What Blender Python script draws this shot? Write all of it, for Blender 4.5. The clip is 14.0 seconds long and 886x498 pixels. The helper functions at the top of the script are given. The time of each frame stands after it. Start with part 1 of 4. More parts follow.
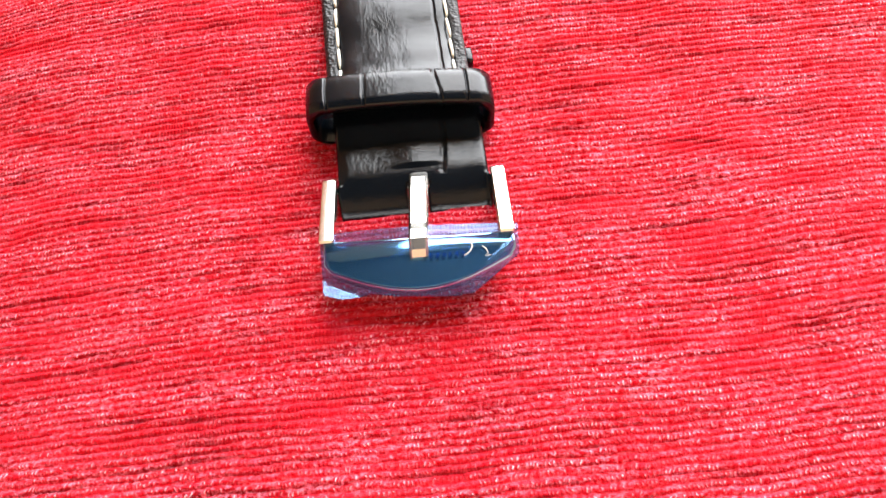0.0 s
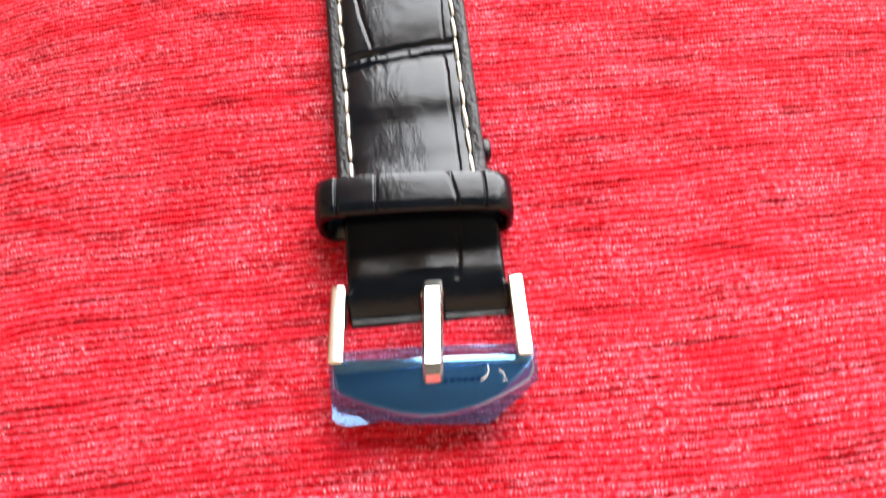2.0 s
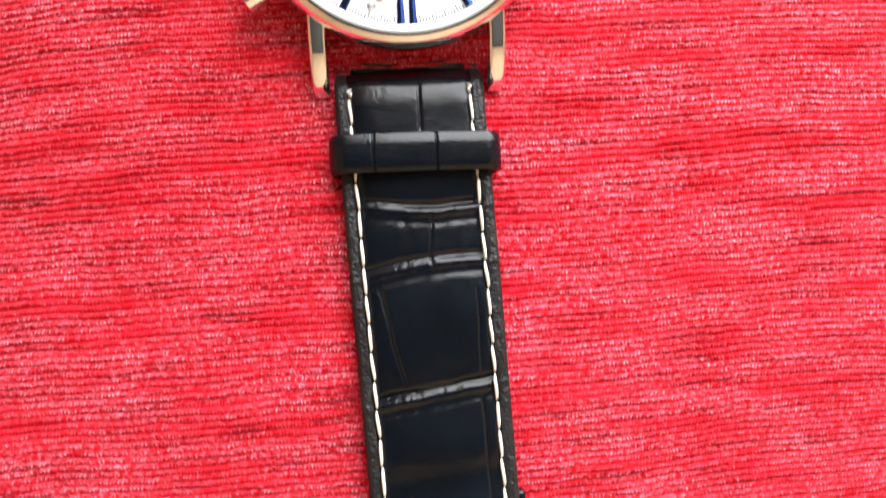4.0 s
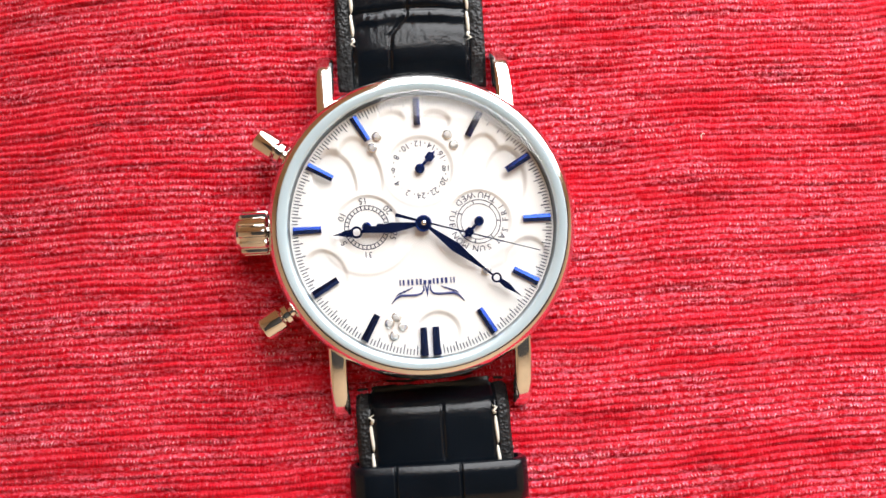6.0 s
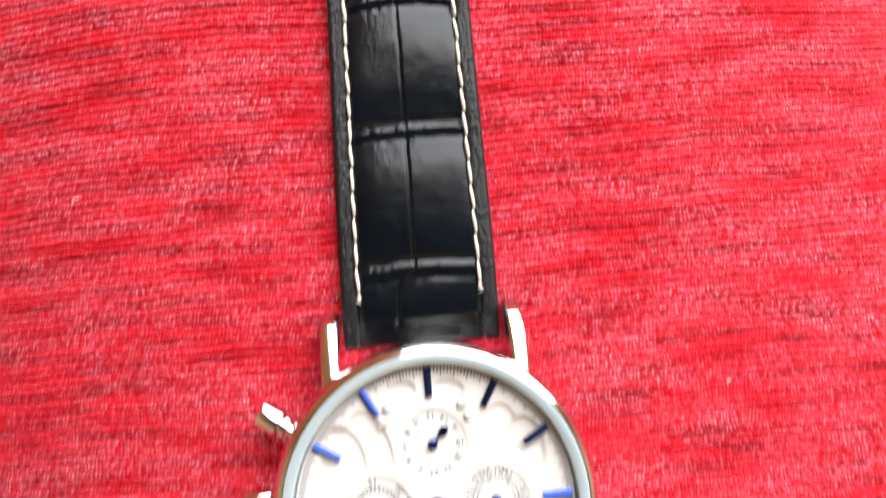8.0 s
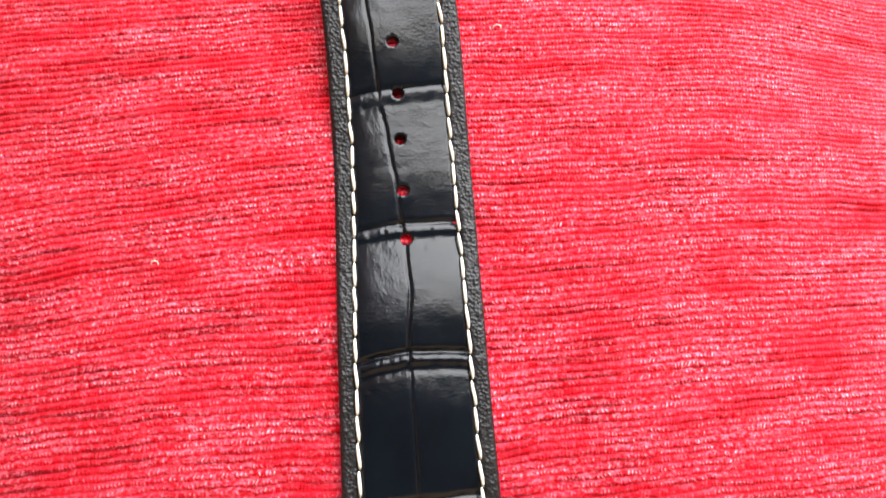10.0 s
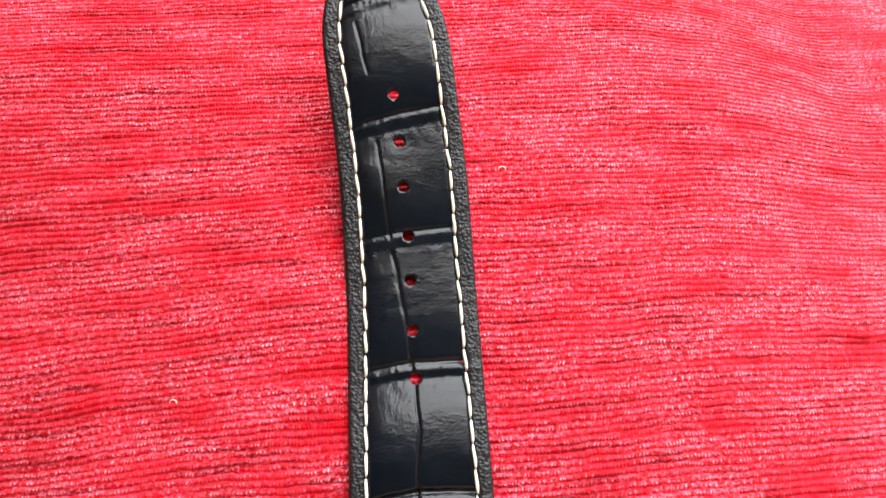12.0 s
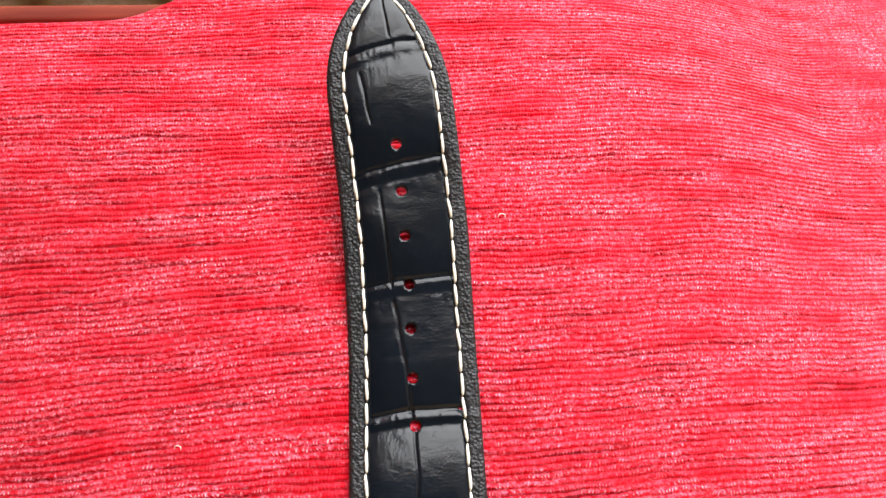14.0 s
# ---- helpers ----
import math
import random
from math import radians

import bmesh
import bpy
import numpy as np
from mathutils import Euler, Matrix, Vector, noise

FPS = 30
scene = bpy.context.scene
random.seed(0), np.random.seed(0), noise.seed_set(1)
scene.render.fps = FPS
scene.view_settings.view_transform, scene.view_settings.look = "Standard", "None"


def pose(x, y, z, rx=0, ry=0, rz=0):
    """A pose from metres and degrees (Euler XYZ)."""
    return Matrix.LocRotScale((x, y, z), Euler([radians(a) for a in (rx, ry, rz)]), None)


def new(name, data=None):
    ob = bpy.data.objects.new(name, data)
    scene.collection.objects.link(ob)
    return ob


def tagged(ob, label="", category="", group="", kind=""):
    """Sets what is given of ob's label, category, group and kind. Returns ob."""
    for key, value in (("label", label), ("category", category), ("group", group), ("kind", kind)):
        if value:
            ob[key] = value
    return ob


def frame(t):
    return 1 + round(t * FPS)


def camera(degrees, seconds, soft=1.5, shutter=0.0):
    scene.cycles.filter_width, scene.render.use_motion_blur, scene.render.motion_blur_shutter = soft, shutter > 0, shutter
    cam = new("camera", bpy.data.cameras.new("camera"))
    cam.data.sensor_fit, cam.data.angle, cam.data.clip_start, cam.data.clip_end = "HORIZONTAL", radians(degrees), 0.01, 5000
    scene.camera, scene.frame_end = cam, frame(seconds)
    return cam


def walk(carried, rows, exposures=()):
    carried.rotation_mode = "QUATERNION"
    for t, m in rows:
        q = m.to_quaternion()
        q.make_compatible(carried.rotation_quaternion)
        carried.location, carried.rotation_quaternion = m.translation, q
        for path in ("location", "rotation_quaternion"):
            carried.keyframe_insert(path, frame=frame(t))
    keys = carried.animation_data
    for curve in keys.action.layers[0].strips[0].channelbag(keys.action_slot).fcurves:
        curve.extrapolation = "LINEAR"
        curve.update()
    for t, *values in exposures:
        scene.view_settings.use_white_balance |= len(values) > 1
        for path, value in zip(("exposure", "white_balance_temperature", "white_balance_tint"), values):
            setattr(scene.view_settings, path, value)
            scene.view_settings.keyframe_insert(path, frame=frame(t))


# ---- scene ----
CM = 0.01
cam = camera(61.5, 14.0, soft=1.5, shutter=0.6)
# seconds, eye in metres, turn in degrees
PATH = [
    (0, 0.00525, -0.16349, 0.09481, 25.14, 1.99, -5.21),
    (0.5, 0.00520, -0.16326, 0.09550, 24.77, 1.79, -5.23),
    (1, 0.00435, -0.16097, 0.09530, 24.44, 1.72, -5.06),
    (1.5, 0.00549, -0.15260, 0.09525, 23.76, 1.61, -5.11),
    (2, 0.00428, -0.14291, 0.09847, 22.56, 1.17, -4.37),
    (2.2, 0.00473, -0.13552, 0.10245, 21.45, 1.25, -4.14),
    (4.3, -0.00614, -0.04627, 0.11256, 1.26, -4.96, -3.37),
    (4.5, -0.00533, -0.04283, 0.11071, 2.22, -4.57, -3.44),
    (5, -0.00529, -0.02749, 0.10901, 2.59, -4.52, -3.25),
    (5.5, -0.00605, -0.01463, 0.11017, 4.30, -4.20, -3.37),
    (6, -0.00455, -0.01284, 0.11192, 5.28, -3.59, -3.65),
    (6.5, -0.00494, -0.01350, 0.11325, 5.54, -3.52, -3.70),
    (7, -0.00479, -0.01016, 0.11288, 5.21, -3.48, -3.80),
    (7.5, -0.00571, 0.00447, 0.11131, 6.13, -3.51, -3.88),
    (8, -0.00365, 0.02245, 0.10959, 6.76, -3.51, -4.67),
    (8.5, -0.00163, 0.04448, 0.10411, 6.03, -3.07, -4.45),
    (9, -0.00046, 0.05807, 0.10769, 7.89, -3.44, -4.73),
    (9.2, -0.00097, 0.06206, 0.10810, 8.18, -3.69, -4.52),
    (11.3, -0.00500, 0.07455, 0.11430, 14.27, -4.19, -4.33),
    (11.5, -0.00496, 0.07758, 0.11498, 13.89, -4.29, -4.23),
    (12, -0.00502, 0.08105, 0.11751, 14.44, -4.47, -4.15),
    (12.5, -0.00650, 0.08442, 0.11924, 14.54, -4.78, -3.96),
    (13, -0.00654, 0.08937, 0.12344, 14.58, -4.84, -3.95),
    (13.5, -0.00635, 0.08855, 0.12274, 14.21, -4.91, -3.64),
    (14, -0.00572, 0.08906, 0.12189, 13.96, -4.99, -3.63),
]
walk(cam, [(t, pose(x, y, z, rx, ry, rz)) for t, x, y, z, rx, ry, rz in PATH],
     exposures=[(0.0, 0.39), (2.2, 0.39), (4.3, 0.02), (5.0, -0.28), (5.5, -0.42), (7.0, -0.43), (7.5, -0.52), (8.0, -0.30), (8.5, 0.0), (9.0, 0.20), (9.2, 0.20), (11.5, -0.04), (14.0, -0.08)])

# ---------------------------------------------------------------- light
world = bpy.data.worlds.new("world")
scene.world = world
world.use_nodes = True
wn = world.node_tree.nodes
sky = wn.new("ShaderNodeTexSky")
sky.sky_type, sky.sun_disc, sky.sun_elevation, sky.sun_rotation = "NISHITA", False, radians(40), radians(20)
world.node_tree.links.new(sky.outputs[0], wn["Background"].inputs[0])
wn["Background"].inputs[1].default_value = 0.12

WIN_Y, WIN_X0, WIN_X1, WIN_Z0, WIN_Z1 = 0.50, -0.08, 1.12, 0.04, 1.34
lamp = bpy.data.lights.new("window_light", "AREA")
lamp.shape, lamp.size, lamp.size_y = "RECTANGLE", WIN_X1 - WIN_X0, WIN_Z1 - WIN_Z0
lamp.energy, lamp.color = 54.0, (0.985, 0.99, 1.0)
lamp_ob = new("window_light", lamp)
lamp_ob.matrix_world = pose((WIN_X0 + WIN_X1) / 2, WIN_Y + 0.02, (WIN_Z0 + WIN_Z1) / 2, -90, 0, 0)


# ---------------------------------------------------------------- materials
def material(name, color=(0.8, 0.8, 0.8), rough=0.5, metal=0.0, **more):
    m = bpy.data.materials.new(name)
    m.use_nodes = True
    b = m.node_tree.nodes["Principled BSDF"]
    b.inputs["Base Color"].default_value = (*color, 1)
    b.inputs["Roughness"].default_value = rough
    b.inputs["Metallic"].default_value = metal
    for key, value in more.items():
        b.inputs[key.replace("_", " ")].default_value = value
    return m


class Nodes:
    """Short hand for adding nodes to a material."""

    def __init__(self, m):
        self.t, self.b = m.node_tree, m.node_tree.nodes["Principled BSDF"]

    def add(self, kind, links=(), **values):
        n = self.t.nodes.new(kind)
        for key, value in values.items():
            if key in ("operation", "blend_type", "data_type", "feature", "distance_metric"):
                if key == "operation":
                    n.operation = value
                elif key == "blend_type":
                    n.blend_type = value
                elif key == "data_type":
                    n.data_type = value
                elif key == "feature":
                    n.feature = value
            else:
                n.inputs[key].default_value = value
        for out, name in links:
            self.t.links.new(out, n.inputs[name])
        return n

    def coords(self, scale):
        c = self.t.nodes.new("ShaderNodeTexCoord")
        mp = self.t.nodes.new("ShaderNodeMapping")
        mp.inputs["Scale"].default_value = scale
        self.t.links.new(c.outputs["Object"], mp.inputs["Vector"])
        return mp.outputs[0]

    def noise(self, vec, scale=1.0, detail=3.0, rough=0.55):
        n = self.add("ShaderNodeTexNoise", [(vec, "Vector")], Scale=scale, Detail=detail, Roughness=rough)
        return n.outputs["Fac"]

    def ramp(self, fac, stops):
        n = self.t.nodes.new("ShaderNodeValToRGB")
        el = n.color_ramp.elements
        while len(el) < len(stops):
            el.new(0.5)
        for e, (p, c) in zip(el, stops):
            e.position, e.color = p, (*c, 1)
        self.t.links.new(fac, n.inputs[0])
        return n.outputs[0]

    def math(self, op, a, b):
        n = self.t.nodes.new("ShaderNodeMath")
        n.operation = op
        for i, v in enumerate((a, b)):
            if isinstance(v, (int, float)):
                n.inputs[i].default_value = v
            else:
                self.t.links.new(v, n.inputs[i])
        return n.outputs[0]

    def mix(self, fac, a, b):
        n = self.t.nodes.new("ShaderNodeMix")
        n.data_type = "RGBA"
        for i, v in ((0, fac), (6, a), (7, b)):
            if isinstance(v, (int, float)):
                n.inputs[i].default_value = v
            elif isinstance(v, tuple):
                n.inputs[i].default_value = (*v, 1)
            else:
                self.t.links.new(v, n.inputs[i])
        return n.outputs[2]

    def color(self, out):
        self.t.links.new(out, self.b.inputs["Base Color"])

    def rough(self, out):
        self.t.links.new(out, self.b.inputs["Roughness"])

    def bump(self, out, strength, metres):
        n = self.add("ShaderNodeBump", [(out, "Height")], Strength=strength, Distance=metres)
        self.t.links.new(n.outputs[0], self.b.inputs["Normal"])


def red_chenille():
    """Rows of small yarn beads; the weave map counts beads along a row (u) and rows (v)."""
    m = material("red_chenille", (0.6, 0.01, 0.03), 0.5, Sheen_Weight=0.02, Sheen_Roughness=0.5, Specular_IOR_Level=0.06, Subsurface_Weight=0.6, Subsurface_Scale=0.0012)
    m.node_tree.nodes["Principled BSDF"].inputs["Sheen Tint"].default_value = (1.0, 0.26, 0.38, 1)
    m.node_tree.nodes["Principled BSDF"].inputs["Specular Tint"].default_value = (1.0, 0.62, 0.70, 1)
    m.node_tree.nodes["Principled BSDF"].inputs["Subsurface Radius"].default_value = (1.0, 0.10, 0.14)
    n = Nodes(m)
    uv = n.t.nodes.new("ShaderNodeUVMap")
    uv.uv_map = "weave"
    sep = n.add("ShaderNodeSeparateXYZ", [(uv.outputs[0], 0)])
    wave = n.math("SUBTRACT", n.noise(n.coords((1500, 900, 1500)), 1.0, 2.0), 0.5)
    drift = n.math("SUBTRACT", n.noise(n.coords((420, 800, 420)), 1.0, 3.0), 0.5)
    u = n.math("ADD", sep.outputs[0], n.math("MULTIPLY", drift, 2.4))
    v = n.math("ADD", sep.outputs[1], n.math("ADD", n.math("MULTIPLY", wave, 0.8), n.math("MULTIPLY", drift, 0.7)))
    row = n.math("FLOOR", v, 0.0)
    shift = n.t.nodes.new("ShaderNodeTexWhiteNoise")
    shift.noise_dimensions = "1D"
    n.t.links.new(row, shift.inputs["W"])
    along = n.math("ADD", u, n.math("MULTIPLY", shift.outputs["Value"], 50.0))
    cell = n.math("FLOOR", along, 0.0)
    pick = n.t.nodes.new("ShaderNodeTexWhiteNoise")
    pick.noise_dimensions = "2D"
    n.t.links.new(n.add("ShaderNodeCombineXYZ", [(cell, 0), (row, 1)]).outputs[0], pick.inputs["Vector"])
    chance = pick.outputs["Value"]
    across = n.math("SINE", n.math("MULTIPLY", n.math("FRACT", v, 0.0), math.pi), 0.0)
    bead = n.math("SINE", n.math("MULTIPLY", n.math("FRACT", along, 0.0), math.pi), 0.0)
    crisp = n.ramp(n.noise(n.coords((140, 420, 140)), 1.0, 3.0), [(0.36, (0.35, 0.35, 0.35)), (0.54, (1.0, 1.0, 1.0))])
    dome = n.math("MULTIPLY", n.math("POWER", across, 0.85), n.math("ADD", n.math("MULTIPLY", n.math("POWER", bead, 0.7), n.math("MULTIPLY", crisp, 0.8)), 0.3))
    streak = n.noise(n.coords((60, 680, 60)), 1.0, 5.0, 0.62)
    patch = n.noise(n.coords((55, 210, 55)), 1.0, 4.0, 0.6)
    fine = n.noise(n.coords((5200, 5200, 5200)), 1.0, 3.0)
    # Dark end of the ramp paints streaks of shade like gaps between rows.
    base = n.ramp(streak, [(0.36, (0.26, 0.001, 0.005)), (0.47, (0.56, 0.004, 0.014)), (0.62, (0.78, 0.014, 0.036))])
    base = n.mix(n.math("MULTIPLY", n.math("POWER", chance, 1.5), 0.4), base, (0.85, 0.040, 0.075))
    fuzz = n.ramp(n.noise(n.coords((1500, 2300, 1500)), 1.0, 3.0), [(0.44, (0.0, 0.0, 0.0)), (0.70, (1.0, 1.0, 1.0))])
    where = n.ramp(patch, [(0.36, (0.10, 0.10, 0.10)), (0.62, (1.0, 1.0, 1.0))])
    base = n.mix(n.math("MULTIPLY", n.math("MULTIPLY", fuzz, where), 0.90), base, (0.94, 0.22, 0.31))
    # Pale bead tips: the shine of the yarn painted into the base colour.
    tip = n.ramp(n.math("MULTIPLY", across, bead), [(0.72, (0.0, 0.0, 0.0)), (0.95, (1.0, 1.0, 1.0))])
    some = n.ramp(chance, [(0.35, (0.0, 0.0, 0.0)), (0.85, (1.0, 1.0, 1.0))])
    pale = n.math("MULTIPLY", n.math("MULTIPLY", tip, some), n.math("MULTIPLY", where, crisp))
    n.color(n.mix(pale, base, (0.97, 0.55, 0.61)))
    lump = n.math("ADD", n.math("MULTIPLY", dome, n.math("ADD", n.math("MULTIPLY", chance, 0.5), 0.75)), n.math("MULTIPLY", fine, 0.9))
    n.bump(lump, 1.0, 0.00037)
    return m


def leather(name, color, grain, rough, relief=0.38, pebble=0.35):
    m = material(name, color, rough, Specular_IOR_Level=0.31)
    n = Nodes(m)
    big = n.noise(n.coords((120, 120, 120)), 1.0, 3.0)
    pores = n.add("ShaderNodeTexVoronoi", [(n.coords((grain, grain, grain)), "Vector")], Scale=1.0, Randomness=1.0).outputs["Distance"]
    crinkle = n.noise(n.coords((900, 350, 900)), 1.0, 4.0, 0.65)
    n.color(n.ramp(big, [(0.3, tuple(0.7 * c for c in color)), (0.7, tuple(1.35 * c for c in color))]))
    n.rough(n.math("ADD", n.math("MULTIPLY", crinkle, 0.14), rough - 0.07))
    sag = n.noise(n.coords((170, 260, 170)), 1.0, 2.0)
    n.bump(n.math("ADD", n.math("MULTIPLY", sag, 1.6), n.math("ADD", n.math("MULTIPLY", pores, pebble), n.math("MULTIPLY", crinkle, 0.9))), relief, 0.00012)
    return m


def metal(name, color, rough, brush=0.0):
    m = material(name, color, rough, 1.0)
    n = Nodes(m)
    wear = n.noise(n.coords((400, 400, 400)), 1.0, 4.0)
    n.rough(n.math("ADD", n.math("MULTIPLY", wear, 0.08), rough - 0.03))
    if brush:
        n.bump(n.noise(n.coords((9000, 300, 300)), 1.0, 2.0), brush, 0.00002)
    return m


def plaster(name, color, scale):
    m = material(name, color, 0.85)
    n = Nodes(m)
    a = n.noise(n.coords((scale, scale, scale)), 1.0, 5.0)
    n.color(n.ramp(a, [(0.3, tuple(0.9 * c for c in color)), (0.7, color)]))
    n.bump(n.noise(n.coords((60 * scale, 60 * scale, 60 * scale)), 1.0, 3.0), 0.2, 0.001)
    return m


RED = red_chenille()
FIBRE = material("pale_red_fibre", (0.90, 0.20, 0.27), 0.55, Sheen_Weight=0.3)
LEATHER = leather("black_leather", (0.0022, 0.0038, 0.0062), 2200, 0.21)
GRAIN = leather("grained_black_leather", (0.010, 0.010, 0.011), 2100, 0.40, 0.8, 1.6)
THREAD = material("cream_thread", (0.78, 0.74, 0.64), 0.7, Sheen_Weight=0.2)
n_ = Nodes(THREAD)
n_.bump(n_.noise(n_.coords((6000, 1500, 6000)), 1.0, 2.0), 0.6, 0.0001)
STEEL = metal("polished_steel", (0.80, 0.79, 0.77), 0.07)
SATIN = metal("satin_steel", (0.80, 0.78, 0.74), 0.24, 0.15)
BLUED = metal("blued_steel", (0.02, 0.045, 0.22), 0.20)
INK = material("blue_black_ink", (0.02, 0.025, 0.06), 0.6)
LOGO = material("dark_blue_print", (0.015, 0.03, 0.16), 0.5)
DIAL = material("white_dial", (0.83, 0.815, 0.79), 0.42)
n_ = Nodes(DIAL)
n_.bump(n_.noise(n_.coords((4000, 4000, 4000)), 1.0, 2.0), 0.08, 0.00004)
STONE = material("clear_stone", (0.9, 0.9, 0.88), 0.03, 0.0, IOR=2.2, Transmission_Weight=0.6)
WALL = plaster("tan_wall", (0.70, 0.52, 0.33), 3.0)
# Unseen ceiling, set dark so the leather reflects little from above.
CEIL = plaster("darkened_ceiling", (0.09, 0.10, 0.11), 2.0)
FRAME = plaster("white_window_paint", (0.8, 0.8, 0.78), 8.0)
SEAT = material("dark_red_wood", (0.16, 0.03, 0.015), 0.8, Specular_IOR_Level=0.2)
n_ = Nodes(SEAT)
n_.color(n_.ramp(n_.noise(n_.coords((20, 200, 200)), 1.0, 4.0), [(0.3, (0.11, 0.016, 0.01)), (0.7, (0.24, 0.05, 0.025))]))
RUG = material("mottled_beige_rug", (0.5, 0.42, 0.3), 0.9)
n_ = Nodes(RUG)
n_.color(n_.ramp(n_.noise(n_.coords((14, 22, 14)), 1.0, 3.0), [(0.35, (0.22, 0.13, 0.06)), (0.5, (0.48, 0.38, 0.24)), (0.66, (0.85, 0.84, 0.80))]))
n_.bump(n_.noise(n_.coords((300, 300, 300)), 1.0, 3.0), 0.5, 0.004)


def crystal_glass():
    m = bpy.data.materials.new("watch_glass")
    m.use_nodes = True
    t = m.node_tree
    t.nodes.clear()
    out, mx = t.nodes.new("ShaderNodeOutputMaterial"), t.nodes.new("ShaderNodeMixShader")
    clear, gloss, fr = t.nodes.new("ShaderNodeBsdfTransparent"), t.nodes.new("ShaderNodeBsdfGlossy"), t.nodes.new("ShaderNodeFresnel")
    gloss.inputs["Roughness"].default_value = 0.01
    fr.inputs["IOR"].default_value = 1.5
    t.links.new(fr.outputs[0], mx.inputs[0])
    t.links.new(clear.outputs[0], mx.inputs[1])
    t.links.new(gloss.outputs[0], mx.inputs[2])
    t.links.new(mx.outputs[0], out.inputs[0])
    return m


def blue_film():
    m = bpy.data.materials.new("blue_film")
    m.use_nodes = True
    t = m.node_tree
    t.nodes.clear()
    out, mx = t.nodes.new("ShaderNodeOutputMaterial"), t.nodes.new("ShaderNodeMixShader")
    clear, gloss, fr = t.nodes.new("ShaderNodeBsdfTransparent"), t.nodes.new("ShaderNodeBsdfGlossy"), t.nodes.new("ShaderNodeFresnel")
    clear.inputs[0].default_value = (0.40, 0.66, 0.90, 1)
    gloss.inputs["Roughness"].default_value = 0.12
    gloss.inputs["Color"].default_value = (0.35, 0.62, 1.0, 1)
    fr.inputs["IOR"].default_value = 1.7
    dye, body = t.nodes.new("ShaderNodeBsdfDiffuse"), t.nodes.new("ShaderNodeMixShader")
    dye.inputs[0].default_value = (0.05, 0.28, 0.75, 1)
    body.inputs[0].default_value = 0.06
    t.links.new(clear.outputs[0], body.inputs[1])
    t.links.new(dye.outputs[0], body.inputs[2])
    t.links.new(fr.outputs[0], mx.inputs[0])
    t.links.new(body.outputs[0], mx.inputs[1])
    t.links.new(gloss.outputs[0], mx.inputs[2])
    t.links.new(mx.outputs[0], out.inputs[0])
    return m


GLASS, FILM = crystal_glass(), blue_film()


# ---------------------------------------------------------------- mesh helpers (lengths in centimetres)
def mesh_of(name, verts, faces, mat, smooth=True):
    me = bpy.data.meshes.new(name)
    me.from_pydata([tuple(CM * c for c in v) for v in verts], [], [tuple(f) for f in faces])
    me.materials.append(mat)
    if smooth:
        me.polygons.foreach_set("use_smooth", [True] * len(me.polygons))
    me.update()
    return me


def part(name, data, mat, parent, label="", smooth=True):
    """One mesh object, from a bmesh or from (verts, faces) in centimetres, under its thing."""
    if isinstance(data, bmesh.types.BMesh):
        bmesh.ops.scale(data, vec=(CM, CM, CM), verts=data.verts)
        me = bpy.data.meshes.new(name)
        data.to_mesh(me)
        data.free()
        me.materials.append(mat)
        if smooth:
            me.polygons.foreach_set("use_smooth", [True] * len(me.polygons))
    elif isinstance(data, bpy.types.Mesh):
        me = data
    else:
        me = mesh_of(name, data[0], data[1], mat, smooth)
    if smooth and len(me.polygons) < 20000 and mat in (STEEL, SATIN, BLUED):
        me.set_sharp_from_angle(angle=radians(38))
    ob = new(name, me)
    ob.parent = parent
    if label:
        tagged(ob, label)
    return ob


def lathe(profile, seg=96, centre=(0, 0), closed=False):
    """A turned shape from (radius, z) pairs about a vertical axis."""
    verts, faces, n = [], [], len(profile)
    for i in range(seg):
        a = 2 * math.pi * i / seg
        verts += [(centre[0] + r * math.cos(a), centre[1] + r * math.sin(a), z) for r, z in profile]
    last = n if closed else n - 1
    for i in range(seg):
        j = (i + 1) % seg
        for k in range(last):
            l = (k + 1) % n
            faces.append((i * n + k, j * n + k, j * n + l, i * n + l))
    return verts, faces


def box(x0, x1, y0, y1, z0, z1, bevel=0.0, seg=2, m=None):
    bm = bmesh.new()
    bmesh.ops.create_cube(bm, size=1, matrix=Matrix.Translation(((x0 + x1) / 2, (y0 + y1) / 2, (z0 + z1) / 2)) @ Matrix.Diagonal((x1 - x0, y1 - y0, z1 - z0, 1)))
    if bevel:
        bmesh.ops.bevel(bm, geom=bm.edges[:], offset=bevel, segments=seg, profile=0.5, affect="EDGES")
    if m is not None:
        bmesh.ops.transform(bm, matrix=m, verts=bm.verts)
    return bm


def prism(outline, z0, z1, bevel=0.0, seg=2):
    """An upright solid over a flat outline."""
    bm = bmesh.new()
    low = [bm.verts.new((x, y, z0)) for x, y in outline]
    high = [bm.verts.new((x, y, z1)) for x, y in outline]
    n = len(outline)
    bm.faces.new(low[::-1])
    top = bm.faces.new(high)
    for i in range(n):
        bm.faces.new((low[i], low[(i + 1) % n], high[(i + 1) % n], high[i]))
    bmesh.ops.recalc_face_normals(bm, faces=bm.faces[:])
    if bevel:
        bmesh.ops.bevel(bm, geom=list(top.edges), offset=bevel, segments=seg, profile=0.5, affect="EDGES")
    return bm


